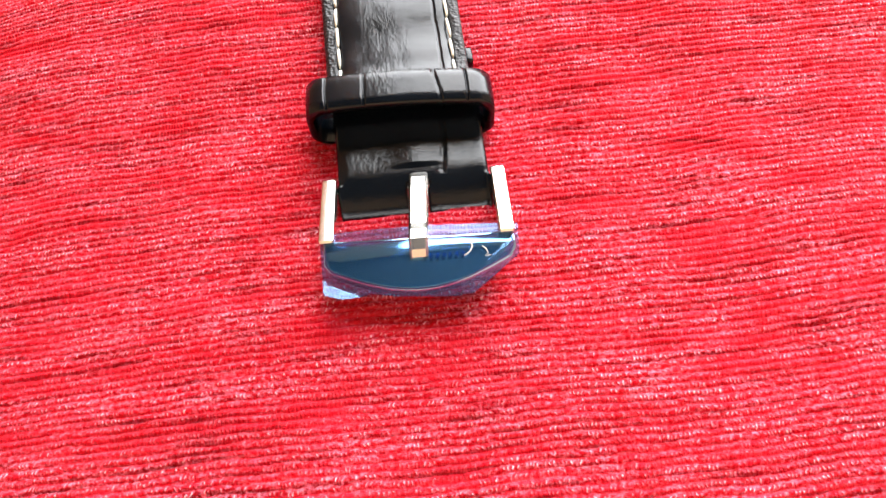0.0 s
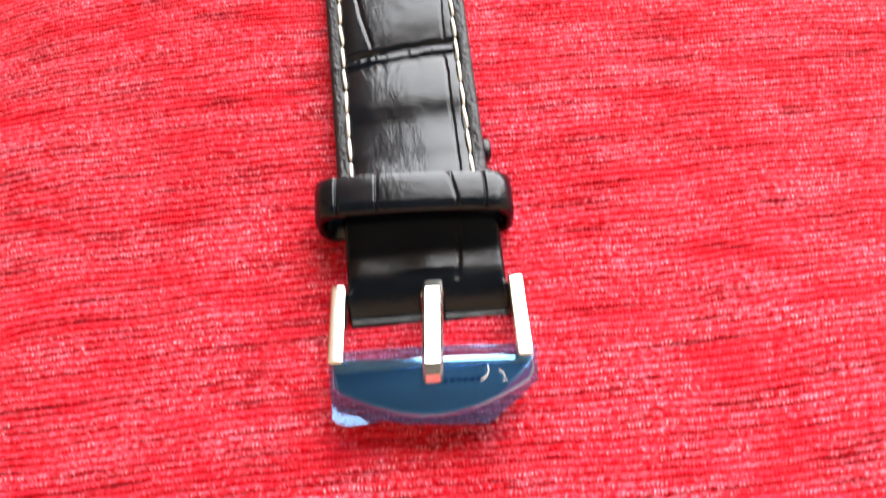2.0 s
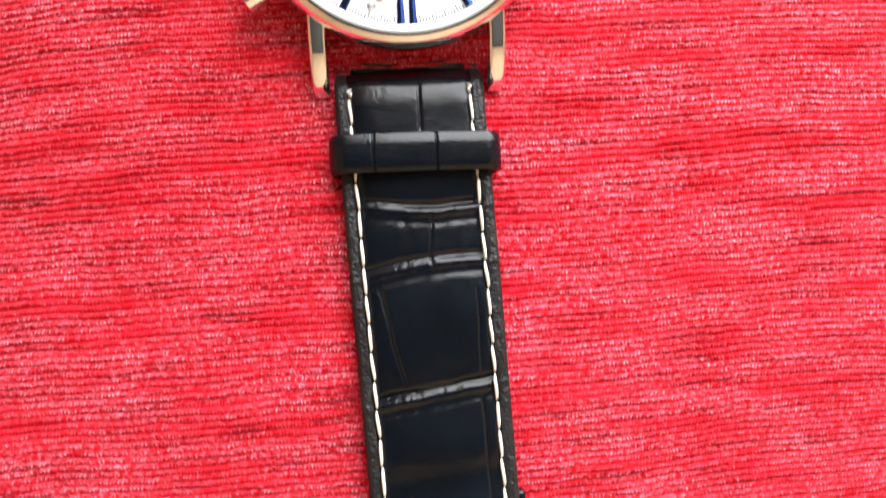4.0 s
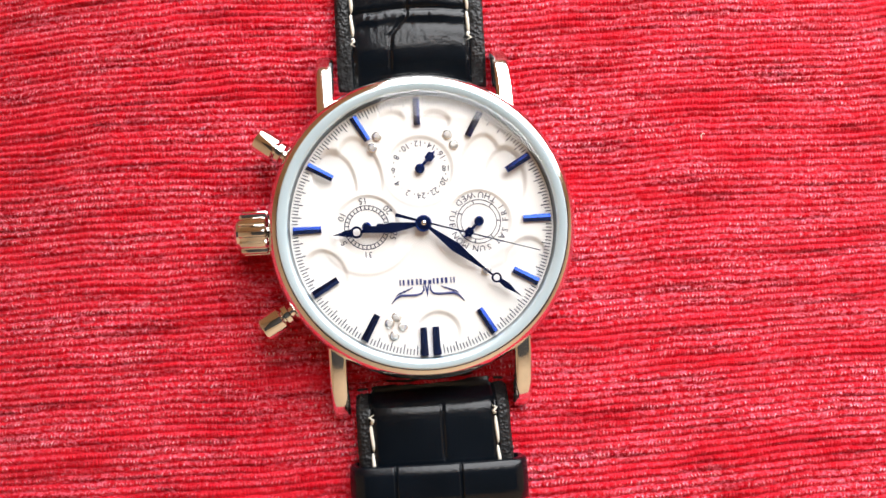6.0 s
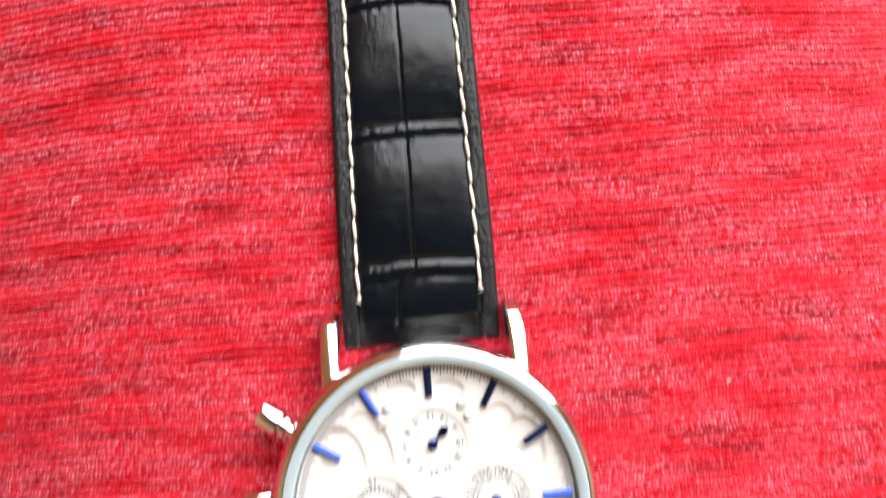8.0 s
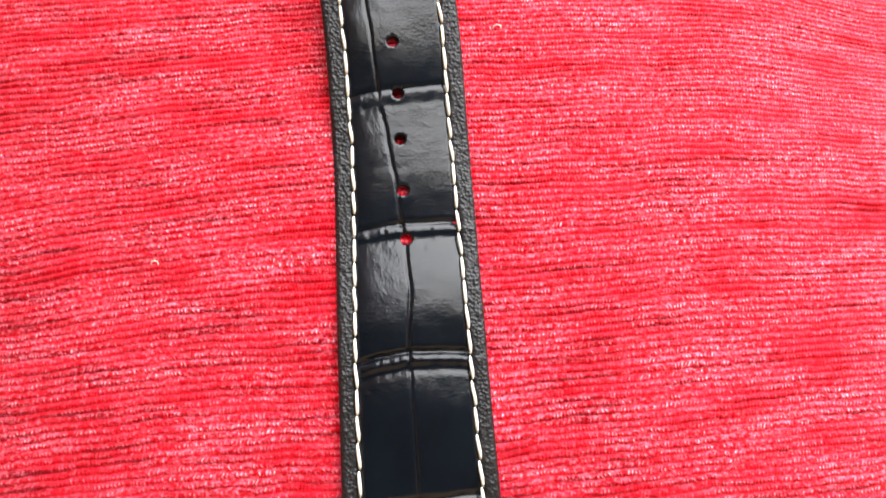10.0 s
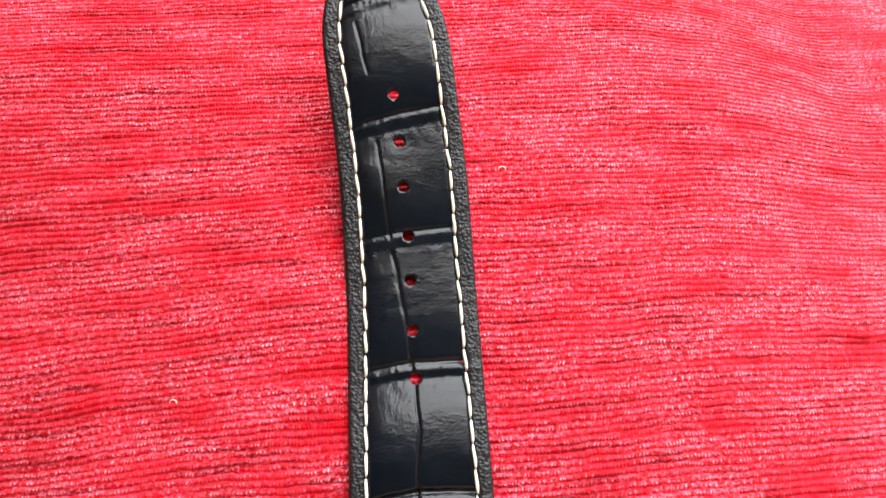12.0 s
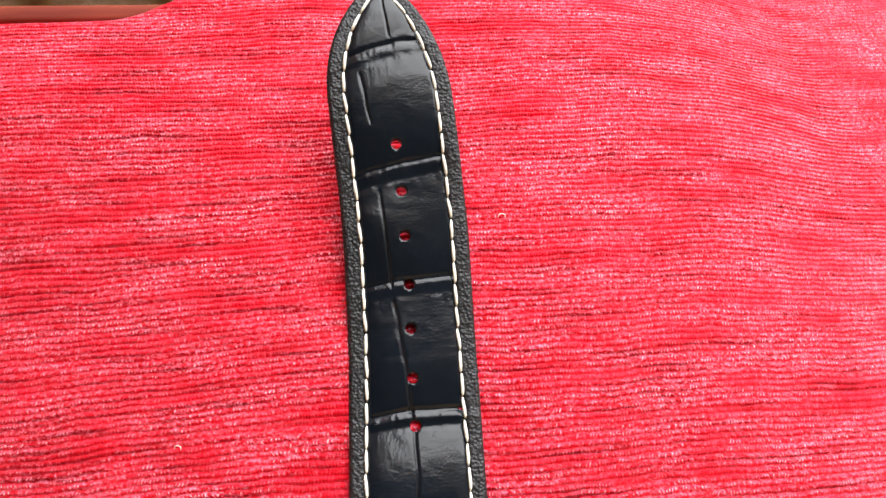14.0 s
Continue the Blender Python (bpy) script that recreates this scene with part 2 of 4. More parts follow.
def tube(points, radius, seg=8):
    """A round bar along a line of points, closed at both ends."""
    verts, faces, pts = [], [], [Vector(p) for p in points]
    for i, p in enumerate(pts):
        d = (pts[min(i + 1, len(pts) - 1)] - pts[max(i - 1, 0)]).normalized()
        a = d.cross(Vector((0, 0, 1)) if abs(d.z) < 0.9 else Vector((1, 0, 0))).normalized()
        b = d.cross(a)
        r = float(radius[i] if isinstance(radius, (list, tuple)) else radius)
        verts += [tuple(p + r * (math.cos(2 * math.pi * k / seg) * a + math.sin(2 * math.pi * k / seg) * b)) for k in range(seg)]
    for i in range(len(pts) - 1):
        for k in range(seg):
            l = (k + 1) % seg
            faces.append((i * seg + k, (i + 1) * seg + k, (i + 1) * seg + l, i * seg + l))
    faces.append(tuple(range(seg)))
    faces.append(tuple(range((len(pts) - 1) * seg + seg - 1, (len(pts) - 1) * seg - 1, -1)))
    return verts, faces


def smoothstep(a, b, x):
    t = np.clip((np.asarray(x, float) - a) / (b - a), 0, 1)
    return t * t * (3 - 2 * t)


def soft_noise(x, y, scale, seed):
    """Smooth value noise in 0..1 on arrays."""
    rng = np.random.RandomState(seed)
    grid = rng.rand(256, 256)
    x, y = np.asarray(x, float), np.asarray(y, float)
    u, v = (0.8 * x + 0.6 * y) / scale + 100.3, (0.8 * y - 0.6 * x) / scale + 100.7
    i, j = np.floor(u).astype(int), np.floor(v).astype(int)
    fu, fv = u - i, v - j
    fu, fv = fu * fu * (3 - 2 * fu), fv * fv * (3 - 2 * fv)
    i, j, i1, j1 = i % 256, j % 256, (i + 1) % 256, (j + 1) % 256
    return (grid[i, j] * (1 - fu) + grid[i1, j] * fu) * (1 - fv) + (grid[i, j1] * (1 - fu) + grid[i1, j1] * fu) * fv


# ---------------------------------------------------------------- the room
def setting(name, bm, mat, label, category):
    ob = part(name, bm, mat, None, smooth=False)
    return tagged(ob, label, category, kind="structure")


R0, R1, FLOOR, TOP = -120, 190, -46, 205
setting("floor", box(R0, R1, R0, 120, FLOOR - 8, FLOOR), RUG, "mottled beige and brown floor covering of the room", "floor")
setting("ceiling", box(R0, R1, R0, 120, TOP, TOP + 10), CEIL, "unseen ceiling, dark grey to keep reflections dark", "ceiling")
setting("wall_west", box(R0 - 10, R0, R0, 120, FLOOR, TOP), WALL, "plain warm tan wall", "wall")
setting("wall_east", box(R1, R1 + 10, R0, 120, FLOOR, TOP), WALL, "plain warm tan wall", "wall")
setting("wall_south", box(R0, R1, R0 - 10, R0, FLOOR, TOP), WALL, "plain warm tan wall", "wall")
bm = bmesh.new()
wy = WIN_Y * 100
for x0, x1, z0, z1 in ((R0, WIN_X0 * 100, FLOOR, TOP), (WIN_X1 * 100, R1, FLOOR, TOP), (WIN_X0 * 100, WIN_X1 * 100, FLOOR, WIN_Z0 * 100), (WIN_X0 * 100, WIN_X1 * 100, WIN_Z1 * 100, TOP)):
    bmesh.ops.create_cube(bm, size=1, matrix=Matrix.Translation(((x0 + x1) / 2, wy + 5, (z0 + z1) / 2)) @ Matrix.Diagonal((x1 - x0, 10, z1 - z0, 1)))
setting("wall_north", bm, WALL, "warm tan wall with a wide window opening", "wall")


wx0, wx1, wz0, wz1 = WIN_X0 * 100, WIN_X1 * 100, WIN_Z0 * 100, WIN_Z1 * 100
window = tagged(new("window_1"), "tall white-framed window beside the sofa", "window", kind="structure")
for name, x0, x1, z0, z1 in (("window_frame", wx0 - 3, wx0 + 1, wz0 - 3, wz1 + 3), ("window_frame", wx1 - 1, wx1 + 3, wz0 - 3, wz1 + 3), ("window_frame", wx0 + 1, wx1 - 1, wz1 - 1, wz1 + 3), ("window_sill", wx0 + 1, wx1 - 1, wz0 - 3, wz0 + 0.5)):
    part(name, box(x0, x1, wy - 1.5, wy - 0.3, z0, z1, 0.3), FRAME, window, smooth=False)


# ---------------------------------------------------------------- the red cushion
def cushion_edge(x):
    return 17.0 + 1.4 * smoothstep(-5.6, -2.6, x) + 4.0 * smoothstep(-3.0, 2.0, x)


def fabric_z(x, y):
    """Height of the cushion without its pile."""
    x, y = np.asarray(x, float), np.asarray(y, float)
    z = 0.16 - 0.024 * np.clip(y - 9.0, 0, None) ** 2 - 0.004 * np.clip(-x - 4, 0, None) ** 2 * smoothstep(8, 14, y)
    z += 0.16 * (soft_noise(x, y, 5.0, 5) - 0.5) * smoothstep(2.6, 4.5, np.abs(x))
    z -= 0.20 * smoothstep(-6.5, -10.0, y)
    z -= 0.030 * np.clip(-x - 1.6, 0, 7.5) ** 2 * smoothstep(16.0, 11.0, y) * (0.4 + 0.6 * smoothstep(-9.0, -4.0, y))
    z -= 0.012 * np.clip(x - 2.2, 0, 8.0) ** 2 * (0.3 + 0.7 * smoothstep(0.0, 9.0, y))
    z -= 0.017 * np.clip(x - 1.6, 0, 8.0) ** 2 * smoothstep(6.0, 13.0, y)
    z -= 0.05 * smoothstep(2.4, 1.0, np.hypot(x, y))
    over = np.clip(y - cushion_edge(x), 0, None)
    z = np.maximum(z - 2.2 * over ** 1.6, -13.0)
    return z


def cushion():
    xs = np.concatenate([np.linspace(-32, -9.6, 14), np.arange(-9.5, 10.5, 0.042), np.linspace(10.6, 34, 14)])
    ys = np.concatenate([np.linspace(-60, -17.1, 22), np.arange(-17, 18.9, 0.019), np.arange(18.9, 24.0, 0.05)])
    X, Y = np.meshgrid(xs, ys)
    pitch = 0.105
    row = Y + 0.26 * (soft_noise(X, Y, 3.6, 1) - 0.5) + 0.07 * (soft_noise(X, Y, 1.1, 2) - 0.5) + 0.03 * (soft_noise(X, Y, 0.3, 12) - 0.5) - 0.02 * X
    k = np.floor(row / pitch).astype(int)
    s = np.abs(np.sin(np.pi * row / pitch)) ** 0.75
    rnd = np.random.RandomState(3).rand(1024)
    lift = rnd[(k * 7) % 1024]
    # valleys between the rows open and close along their length
    deep = soft_noise(X + 40 * lift, k * 3.7, 0.7, 4)
    valley = 0.003 + 0.036 * smoothstep(0.55, 0.95, deep) * (0.4 + 0.9 * soft_noise(X, Y, 0.16, 17))
    tuft = soft_noise(X + 17 * lift, k * 2.3, 0.11, 6)
    flat = smoothstep(0.35, 0.7, soft_noise(X, Y * 2.0, 1.3, 10))
    pile = 0.05 + s * (0.011 + 0.022 * tuft * (0.4 + 0.6 * flat)) - valley * (1 - s) + 0.014 * lift * s + 0.030 * soft_noise(X, Y, 0.5, 8)
    weave = np.stack([X / 0.056 + 1.5 * soft_noise(X, Y, 0.6, 14), row / pitch], -1).reshape(-1, 2)
    fine = smoothstep(-9.6, -9.2, X) * smoothstep(10.6, 10.2, X) * smoothstep(-17.1, -16.8, Y)
    Z = fabric_z(X, Y) + (pile - 0.07) * fine
    ny, nx = X.shape
    co = np.stack([X, Y, Z], -1).reshape(-1, 3) * CM
    idx = np.arange(nx * ny).reshape(ny, nx)
    quads = np.stack([idx[:-1, :-1], idx[:-1, 1:], idx[1:, 1:], idx[1:, :-1]], -1).reshape(-1, 4)
    me = bpy.data.meshes.new("cushion_cover")
    me.vertices.add(len(co))
    me.vertices.foreach_set("co", co.ravel())
    me.loops.add(quads.size)
    me.loops.foreach_set("vertex_index", quads.ravel())
    me.polygons.add(len(quads))
    me.polygons.foreach_set("loop_start", np.arange(0, quads.size, 4))
    me.polygons.foreach_set("use_smooth", np.ones(len(quads), bool))
    me.update(calc_edges=True)
    layer = me.uv_layers.new(name="weave")
    layer.uv.foreach_set("vector", weave[quads.ravel()].astype(np.float32).ravel())
    me.materials.append(RED)
    thing = tagged(new("sofa_cushion"), "red ribbed chenille sofa cushion under the watch", "cushion")
    part("cover", me, RED, thing)
    rng = np.random.RandomState(12)
    count = 16000
    fx, fy = rng.uniform(-8.5, 9.5, count), rng.uniform(-16.0, 18.0, count)
    keep = soft_noise(fx, fy * 2.5, 0.8, 15) + 0.25 * rng.rand(count) > 0.62
    fx, fy = fx[keep], fy[keep]
    m = len(fx)
    fz = fabric_z(fx, fy) - 0.02
    ang, rise, size = rng.uniform(0, 2 * np.pi, m), rng.uniform(0.25, 1.2, m), rng.uniform(0.035, 0.085, m)
    d = np.stack([np.cos(ang) * np.cos(rise), np.sin(ang) * np.cos(rise), np.sin(rise)], -1) * size[:, None]
    w = np.stack([-np.sin(ang), np.cos(ang), 0 * ang], -1) * 0.0065
    base = np.stack([fx, fy, fz], -1)
    pts = np.stack([base - w, base + w, base + d + 0.4 * w, base + d - 0.4 * w], 1).reshape(-1, 3)
    fibres = part("loose_fibre", (pts.tolist(), np.arange(4 * m).reshape(-1, 4).tolist()), FIBRE, thing, "fine pale red fibres standing out of the pile")
    tagged(fibres, kind="stuff")
    part("underside", box(-32, 34, -60, 16.2, -14, -3.2, 1.5, 3), RED, thing)
    return thing


cushion()
seat = tagged(new("sofa"), "dark red wooden sofa base under the cushion", "sofa")
part("seat_board", box(-40, 42, -66, 21.0, -17, -14, 0.4), SEAT, seat)
part("front_rail", box(-40, -3.2, 17.9, 18.3, -13.9, -2.72, 0.1), SEAT, seat, "dark red-brown rail beyond the cushion edge")
for x in (-37, 36):
    for y in (-62, 12):
        part("leg", box(x, x + 4, y, y + 4, FLOOR, -17, 0.4), SEAT, seat)


# ---------------------------------------------------------------- the wristwatch
watch = tagged(new("wristwatch"), "steel wristwatch with white dial and black leather strap on cushion", "wristwatch")

DIAL_Z, TRACK = 0.80, 1.86
case = part("case", lathe([(1.55, 0.10), (1.92, 0.13), (2.03, 0.20), (2.07, 0.34), (2.08, 0.55), (2.07, 0.70), (2.03, 0.78), (1.95, 0.80)], 128), STEEL, watch, "polished round steel case")
part("case_back", lathe([(0.001, 0.06), (1.5, 0.06), (1.56, 0.10)], 96), SATIN, case)
rim = [(2.04, 0.66), (2.13, 0.68), (2.160, 0.72), (2.165, 0.77), (2.155, 0.83), (2.135, 0.885), (2.105, 0.935), (2.070, 0.972), (2.035, 0.995), (2.010, 0.998), (1.995, 0.985)]
bezel = part("bezel", lathe(rim, 160), STEEL, watch, "rounded mirror-polished bezel")
RIM = material("pale_blue_rim", (0.62, 0.76, 0.82), 0.14, 0.42)
part("inner_ring", lathe([(2.012, 0.985), (2.006, 1.006), (1.990, 1.014), (1.900, 0.992), (1.880, 0.982), (1.870, 0.965), (1.868, 0.93)], 160), RIM, bezel, "pale blue-grey ring round the glass")
# Dark colour stands in for the shade down the bezel's inner wall.
part("dial_gap", lathe([(1.868, 0.93), (1.862, 0.86), (1.850, 0.79)], 160), material("shaded_ring", (0.10, 0.13, 0.15), 0.3, 0.6), bezel, "inner wall of the bezel, coloured dark like shade")
glass = part("crystal", lathe([(0.0005, 1.03), (0.6, 1.028), (1.2, 1.020), (1.7, 1.004), (1.84, 0.99), (1.885, 0.982)], 128), GLASS, watch, "clear watch glass")


# dial with embossed relief
LOBES = [(-1.20, 0.62, 0.30, 0.50, 6, 0.085), (1.20, 0.56, 0.30, 0.50, -6, 0.085), (-0.85, 0.76, 0.30, 0.54, 12, 0.050), (0.85, 0.72, 0.30, 0.54, -12, 0.050),
         (-0.38, 1.51, 0.20, 0.14, 10, 0.070), (0.27, 1.49, 0.20, 0.14, -12, 0.070),
         (-1.40, -0.64, 0.29, 0.36, 22, 0.038), (1.42, -0.62, 0.30, 0.36, -24, 0.038), (0.12, -1.52, 0.30, 0.28, 0, 0.030)]
SUBS = [(0.0, 0.79, 0.47), (-0.79, 0.0, 0.455), (0.79, 0.0, 0.455)]


def dial_height(x, y):
    h = 0 * x
    for cx, cy, a, b, turn, deep in LOBES:
        c, s = math.cos(radians(turn)), math.sin(radians(turn))
        u, v = (c * (x - cx) + s * (y - cy)) / a, (-s * (x - cx) + c * (y - cy)) / b
        h = np.minimum(h, -deep * smoothstep(1.05, 0.93, np.hypot(u, v)) * smoothstep(-1.0, 0.4, v))
    # raised collars below the side subdials
    for cx in (-0.79, 0.79):
        d = np.hypot(x - cx, y)
        h = h + 0.011 * smoothstep(0.695, 0.655, d) * smoothstep(-0.20, -0.42, y)
    for cx, cy, r in SUBS:
        d = np.hypot(x - cx, y - cy)
        h = h * smoothstep(r, r + 0.08, d) - 0.022 * smoothstep(r, r - 0.03, d) + 0.005 * smoothstep(r + 0.09, r + 0.05, d) * smoothstep(r - 0.01, r + 0.02, d)
    return h


def dial_mesh():
    rs, n = np.concatenate([[0.0005], np.arange(0.03, TRACK, 0.0225), [TRACK]]), 360
    A, R = np.meshgrid(np.arange(n) * 2 * np.pi / n, rs)
    x, y = R * np.cos(A), R * np.sin(A)
    z = DIAL_Z + dial_height(x, y)
    verts = np.stack([x, y, z], -1).reshape(-1, 3).tolist()
    faces = [(i * n + j, i * n + (j + 1) % n, (i + 1) * n + (j + 1) % n, (i + 1) * n + j) for i in range(len(rs) - 1) for j in range(n)]
    return verts, [f[::-1] for f in faces]


dial = part("dial", dial_mesh(), DIAL, watch, "white embossed dial with three subdials")


def ticks(count, r0, r1, width, z, centre=(0, 0), skip=lambda i: False, length=lambda i: 0.0):
    verts, faces = [], []
    for i in range(count):
        if skip(i):
            continue
        a = 2 * math.pi * i / count
        c, s, e = math.cos(a), math.sin(a), len(verts)
        for r, w in ((r0 - length(i), -1), (r1, -1), (r1, 1), (r0 - length(i), 1)):
            verts.append((centre[0] + r * c - w * width / 2 * s, centre[1] + r * s + w * width / 2 * c, z))
        faces.append((e, e + 1, e + 2, e + 3))
    return verts, faces


tagged(part("minute_track", ticks(240, 1.745, 1.825, 0.014, DIAL_Z + 0.004, skip=lambda i: i % 20 in (0,), length=lambda i: 0.05 if i % 4 == 0 else 0.0), INK, dial, "fine printed minute track", False), kind="stuff")


def flat_ring(r0, r1, z, centre, seg=72):
    return lathe([(r0, z), (r1, z)], seg, centre)


for cx, cy, r in SUBS[1:]:
    z = DIAL_Z - 0.018
    part("printed_ring", flat_ring(0.304, 0.316, z, (cx, cy)), INK, dial, smooth=False)
    part("printed_ring", flat_ring(0.248, 0.258, z, (cx, cy)), INK, dial, smooth=False)
    part("printed_ring", ticks(31 if cx < 0 else 7, 0.25, 0.31, 0.014, z, (cx, cy)), INK, dial, smooth=False)


def letters(items, mat, name, label):
    """Printed words, each (text, x, y, turn, size), lying on the dial, as one mesh."""
    bm = bmesh.new()
    for body, x, y, z, turn, size in items:
        cu = bpy.data.curves.new("print", "FONT")
        cu.body, cu.size, cu.align_x, cu.align_y, cu.resolution_u = body, size, "CENTER", "CENTER", 2
        ob = new("print", cu)
        bpy.context.view_layer.update()
        me = bpy.data.meshes.new_from_object(ob.evaluated_get(bpy.context.evaluated_depsgraph_get()))
        me.transform(Matrix.Translation((x, y, z)) @ Matrix.Rotation(radians(turn), 4, "Z"))
        bm.from_mesh(me)
        bpy.data.objects.remove(ob)
        bpy.data.meshes.remove(me)
        bpy.data.curves.remove(cu)
    return part(name, bm, mat, dial, label, False)


PZ = DIAL_Z - 0.016


def turned(a):
    """Turn of a printed sign at the angle a on its ring: tops point in above the middle, out below it."""
    a = (a + 90) % 360 - 90
    if abs(a) < 8 or abs(a - 180) < 8:
        return 180
    return a + 90 if 0 < a < 180 else a - 90


hours = []
for i in range(1, 13):
    a = -90 - 30 * i
    hours.append((str(2 * i), 0.375 * math.cos(radians(a)), 0.79 + 0.375 * math.sin(radians(a)), PZ, turned(a), 0.125))
    b = radians(a - 15)
    hours.append((".", 0.375 * math.cos(b), 0.79 + 0.375 * math.sin(b) - 0.03, PZ, 180, 0.16))
letters(hours, INK, "hour_numerals", "small black 24-hour numerals")
dates = []
for text, i in (("5", 5), ("10", 10), ("15", 15), ("20", 20), ("25", 25), ("31", 31)):
    a = -90 - 360 * i / 31
    dates.append((text, -0.79 + 0.385 * math.cos(radians(a)), 0.385 * math.sin(radians(a)), PZ, turned(a), 0.13))
letters(dates, INK, "date_numerals", "small black date numerals")
days = []
for i, day in enumerate(("SUN", "MON", "TUE", "WED", "THU", "FRI", "SAT")):
    mid = -86 - 51.6 * i
    inward = i in (2, 3, 4, 5)
    for j, ch in enumerate(day):
        a = mid - 14.5 * (j - 1) * (-1 if inward else 1)
        days.append((ch, 0.79 + 0.385 * math.cos(radians(a)), 0.385 * math.sin(radians(a)), PZ, a + 90 if inward else a - 90, 0.125))
letters(days, INK, "weekday_letters", "small black weekday names")

# emblem: plain strokes in the maker's blue
for i, w in enumerate((0.08, 0.11, 0.10, 0.13, 0.10, 0.10, 0.09)):
    x = 0.36 - 0.118 * i
    for x0, x1 in ((x - w / 2 + 0.012, x - 0.012), (x + 0.014, x + w / 2 - 0.006)):
        part("emblem_mark", box(x0, x1, -0.845, -0.765 - 0.02 * (i == 3), DIAL_Z + 0.002, DIAL_Z + 0.008), LOGO, dial, smooth=False)
for side in (-1, 1):
    wing = [(0.05, -0.86), (0.045, -0.92), (0.08, -0.97), (0.16, -0.988), (0.28, -0.985), (0.37, -0.985), (0.44, -1.02), (0.51, -1.10)]
    part("emblem_wing", tube([(side * x, y, DIAL_Z + 0.006) for x, y in wing], [0.008, 0.012, 0.014, 0.016, 0.016, 0.018, 0.014, 0.005], 6), LOGO, dial)
    for k in range(4):
        part("emblem_feather", tube([(side * (0.20 + 0.055 * k), -0.875 - 0.02 * k, DIAL_Z + 0.006), (side * (0.27 + 0.055 * k), -0.92 - 0.022 * k, DIAL_Z + 0.006)], 0.008, 6), LOGO, dial)
part("emblem_point", prism([(-0.04, -0.80), (0, -1.03), (0.04, -0.80), (0, -0.90)], DIAL_Z + 0.002, DIAL_Z + 0.008), LOGO, dial, smooth=False)


# applied hour markers
def marker(angle, r0, r1, off=0.0, w=0.105):
    bm = bmesh.new()
    prof = [(-w / 2, 0), (-w / 2, 0.035), (0, 0.062), (w / 2, 0.035), (w / 2, 0)]
    rings = [[bm.verts.new((r, off + y * (0.86 + 0.14 * (r == r1)), DIAL_Z + z)) for y, z in prof] for r in (r0, r1)]
    for i in range(4):
        bm.faces.new((rings[0][i], rings[0][i + 1], rings[1][i + 1], rings[1][i]))
    bm.faces.new(rings[0][::-1]), bm.faces.new(rings[1])
    bmesh.ops.recalc_face_normals(bm, faces=bm.faces[:])
    bmesh.ops.rotate(bm, matrix=Matrix.Rotation(radians(angle), 3, "Z"), verts=bm.verts)
    return part("hour_marker", bm, BLUED, dial, smooth=False)


for h in range(12):
    if h == 0:
        marker(-90, 1.44, 1.83, -0.085), marker(-90, 1.44, 1.83, 0.085)
    else:
        marker(-90 - 30 * h, 1.42, 1.81)


# small set stones
def stone(x, y, r=0.060):
    gem = part("stone", lathe([(0.001, DIAL_Z + 0.050), (0.5 * r, DIAL_Z + 0.050), (0.95 * r, DIAL_Z + 0.022), (0.9 * r, DIAL_Z - 0.01)], 8, (x, y)), STONE, dial, smooth=False)
    part("setting", lathe([(0.92 * r, DIAL_Z + 0.004), (0.98 * r, DIAL_Z + 0.024), (1.12 * r, DIAL_Z + 0.018), (1.16 * r, DIAL_Z - 0.002)], 20, (x, y)), SATIN, gem)
    return gem


for x, y in ((-0.45, -1.28), (-0.55, -1.36), (-0.37, -1.41), (-0.49, -1.53), (-0.58, 1.28), (-0.65, 1.12), (0.42, 1.26), (0.50, 1.11), (0.85, -0.70)):
    stone(x, y)


# pointers of the dial
def hand(name, centre, tip, shape, z, eye=None, label=""):
    d = Vector((tip[0] - centre[0], tip[1] - centre[1]))
    length, turn = d.length, math.atan2(d.y, d.x)
    outline = [(a * length, -w) for a, w in shape] + [(a * length, w) for a, w in reversed(shape) if w > 0]
    bm = prism(outline, 0, 0.02, 0.0)
    if eye:
        v, f = lathe([(eye[1] * 0.62, 0.0), (eye[1] * 0.62, 0.024), (eye[1], 0.024), (eye[1], 0.0)], 24, (eye[0] * length, 0))
        vs = [bm.verts.new(p) for p in v]
        for q in f:
            bm.faces.new([vs[k] for k in q])
    bmesh.ops.transform(bm, matrix=Matrix.Translation((*centre, z)) @ Matrix.Rotation(turn, 4, "Z"), verts=bm.verts)
    return part(name, bm, BLUED, watch, label, False)


hand("hour_hand", (0, 0), (-1.27, -0.10), [(-0.05, 0.035), (0.08, 0.03), (0.35, 0.075), (0.62, 0.025), (0.68, 0.02)], DIAL_Z + 0.07, (0.735, 0.085), "blue leaf hour hand with ring")
hand("hour_hand_tip", (-0.98, -0.077), (-1.27, -0.10), [(0.0, 0.055), (0.35, 0.045), (0.7, 0.015), (1.0, 0.0)], DIAL_Z + 0.07)
hand("minute_hand", (0, 0), (1.32, -1.11), [(-0.05, 0.03), (0.08, 0.025), (0.32, 0.07), (0.58, 0.02), (0.70, 0.012)], DIAL_Z + 0.10, (0.735, 0.072), "blue leaf minute hand with ring")
hand("minute_hand_tip", (1.02, -0.857), (1.32, -1.11), [(0.0, 0.03), (0.3, 0.045), (0.65, 0.015), (1.0, 0.0)], DIAL_Z + 0.10)
hand("second_hand", (-0.385, 0.135), (1.60, -0.47), [(0.0, 0.026), (0.16, 0.014), (0.25, 0.012), (1.0, 0.006)], DIAL_Z + 0.13, None, "thin blue second hand")
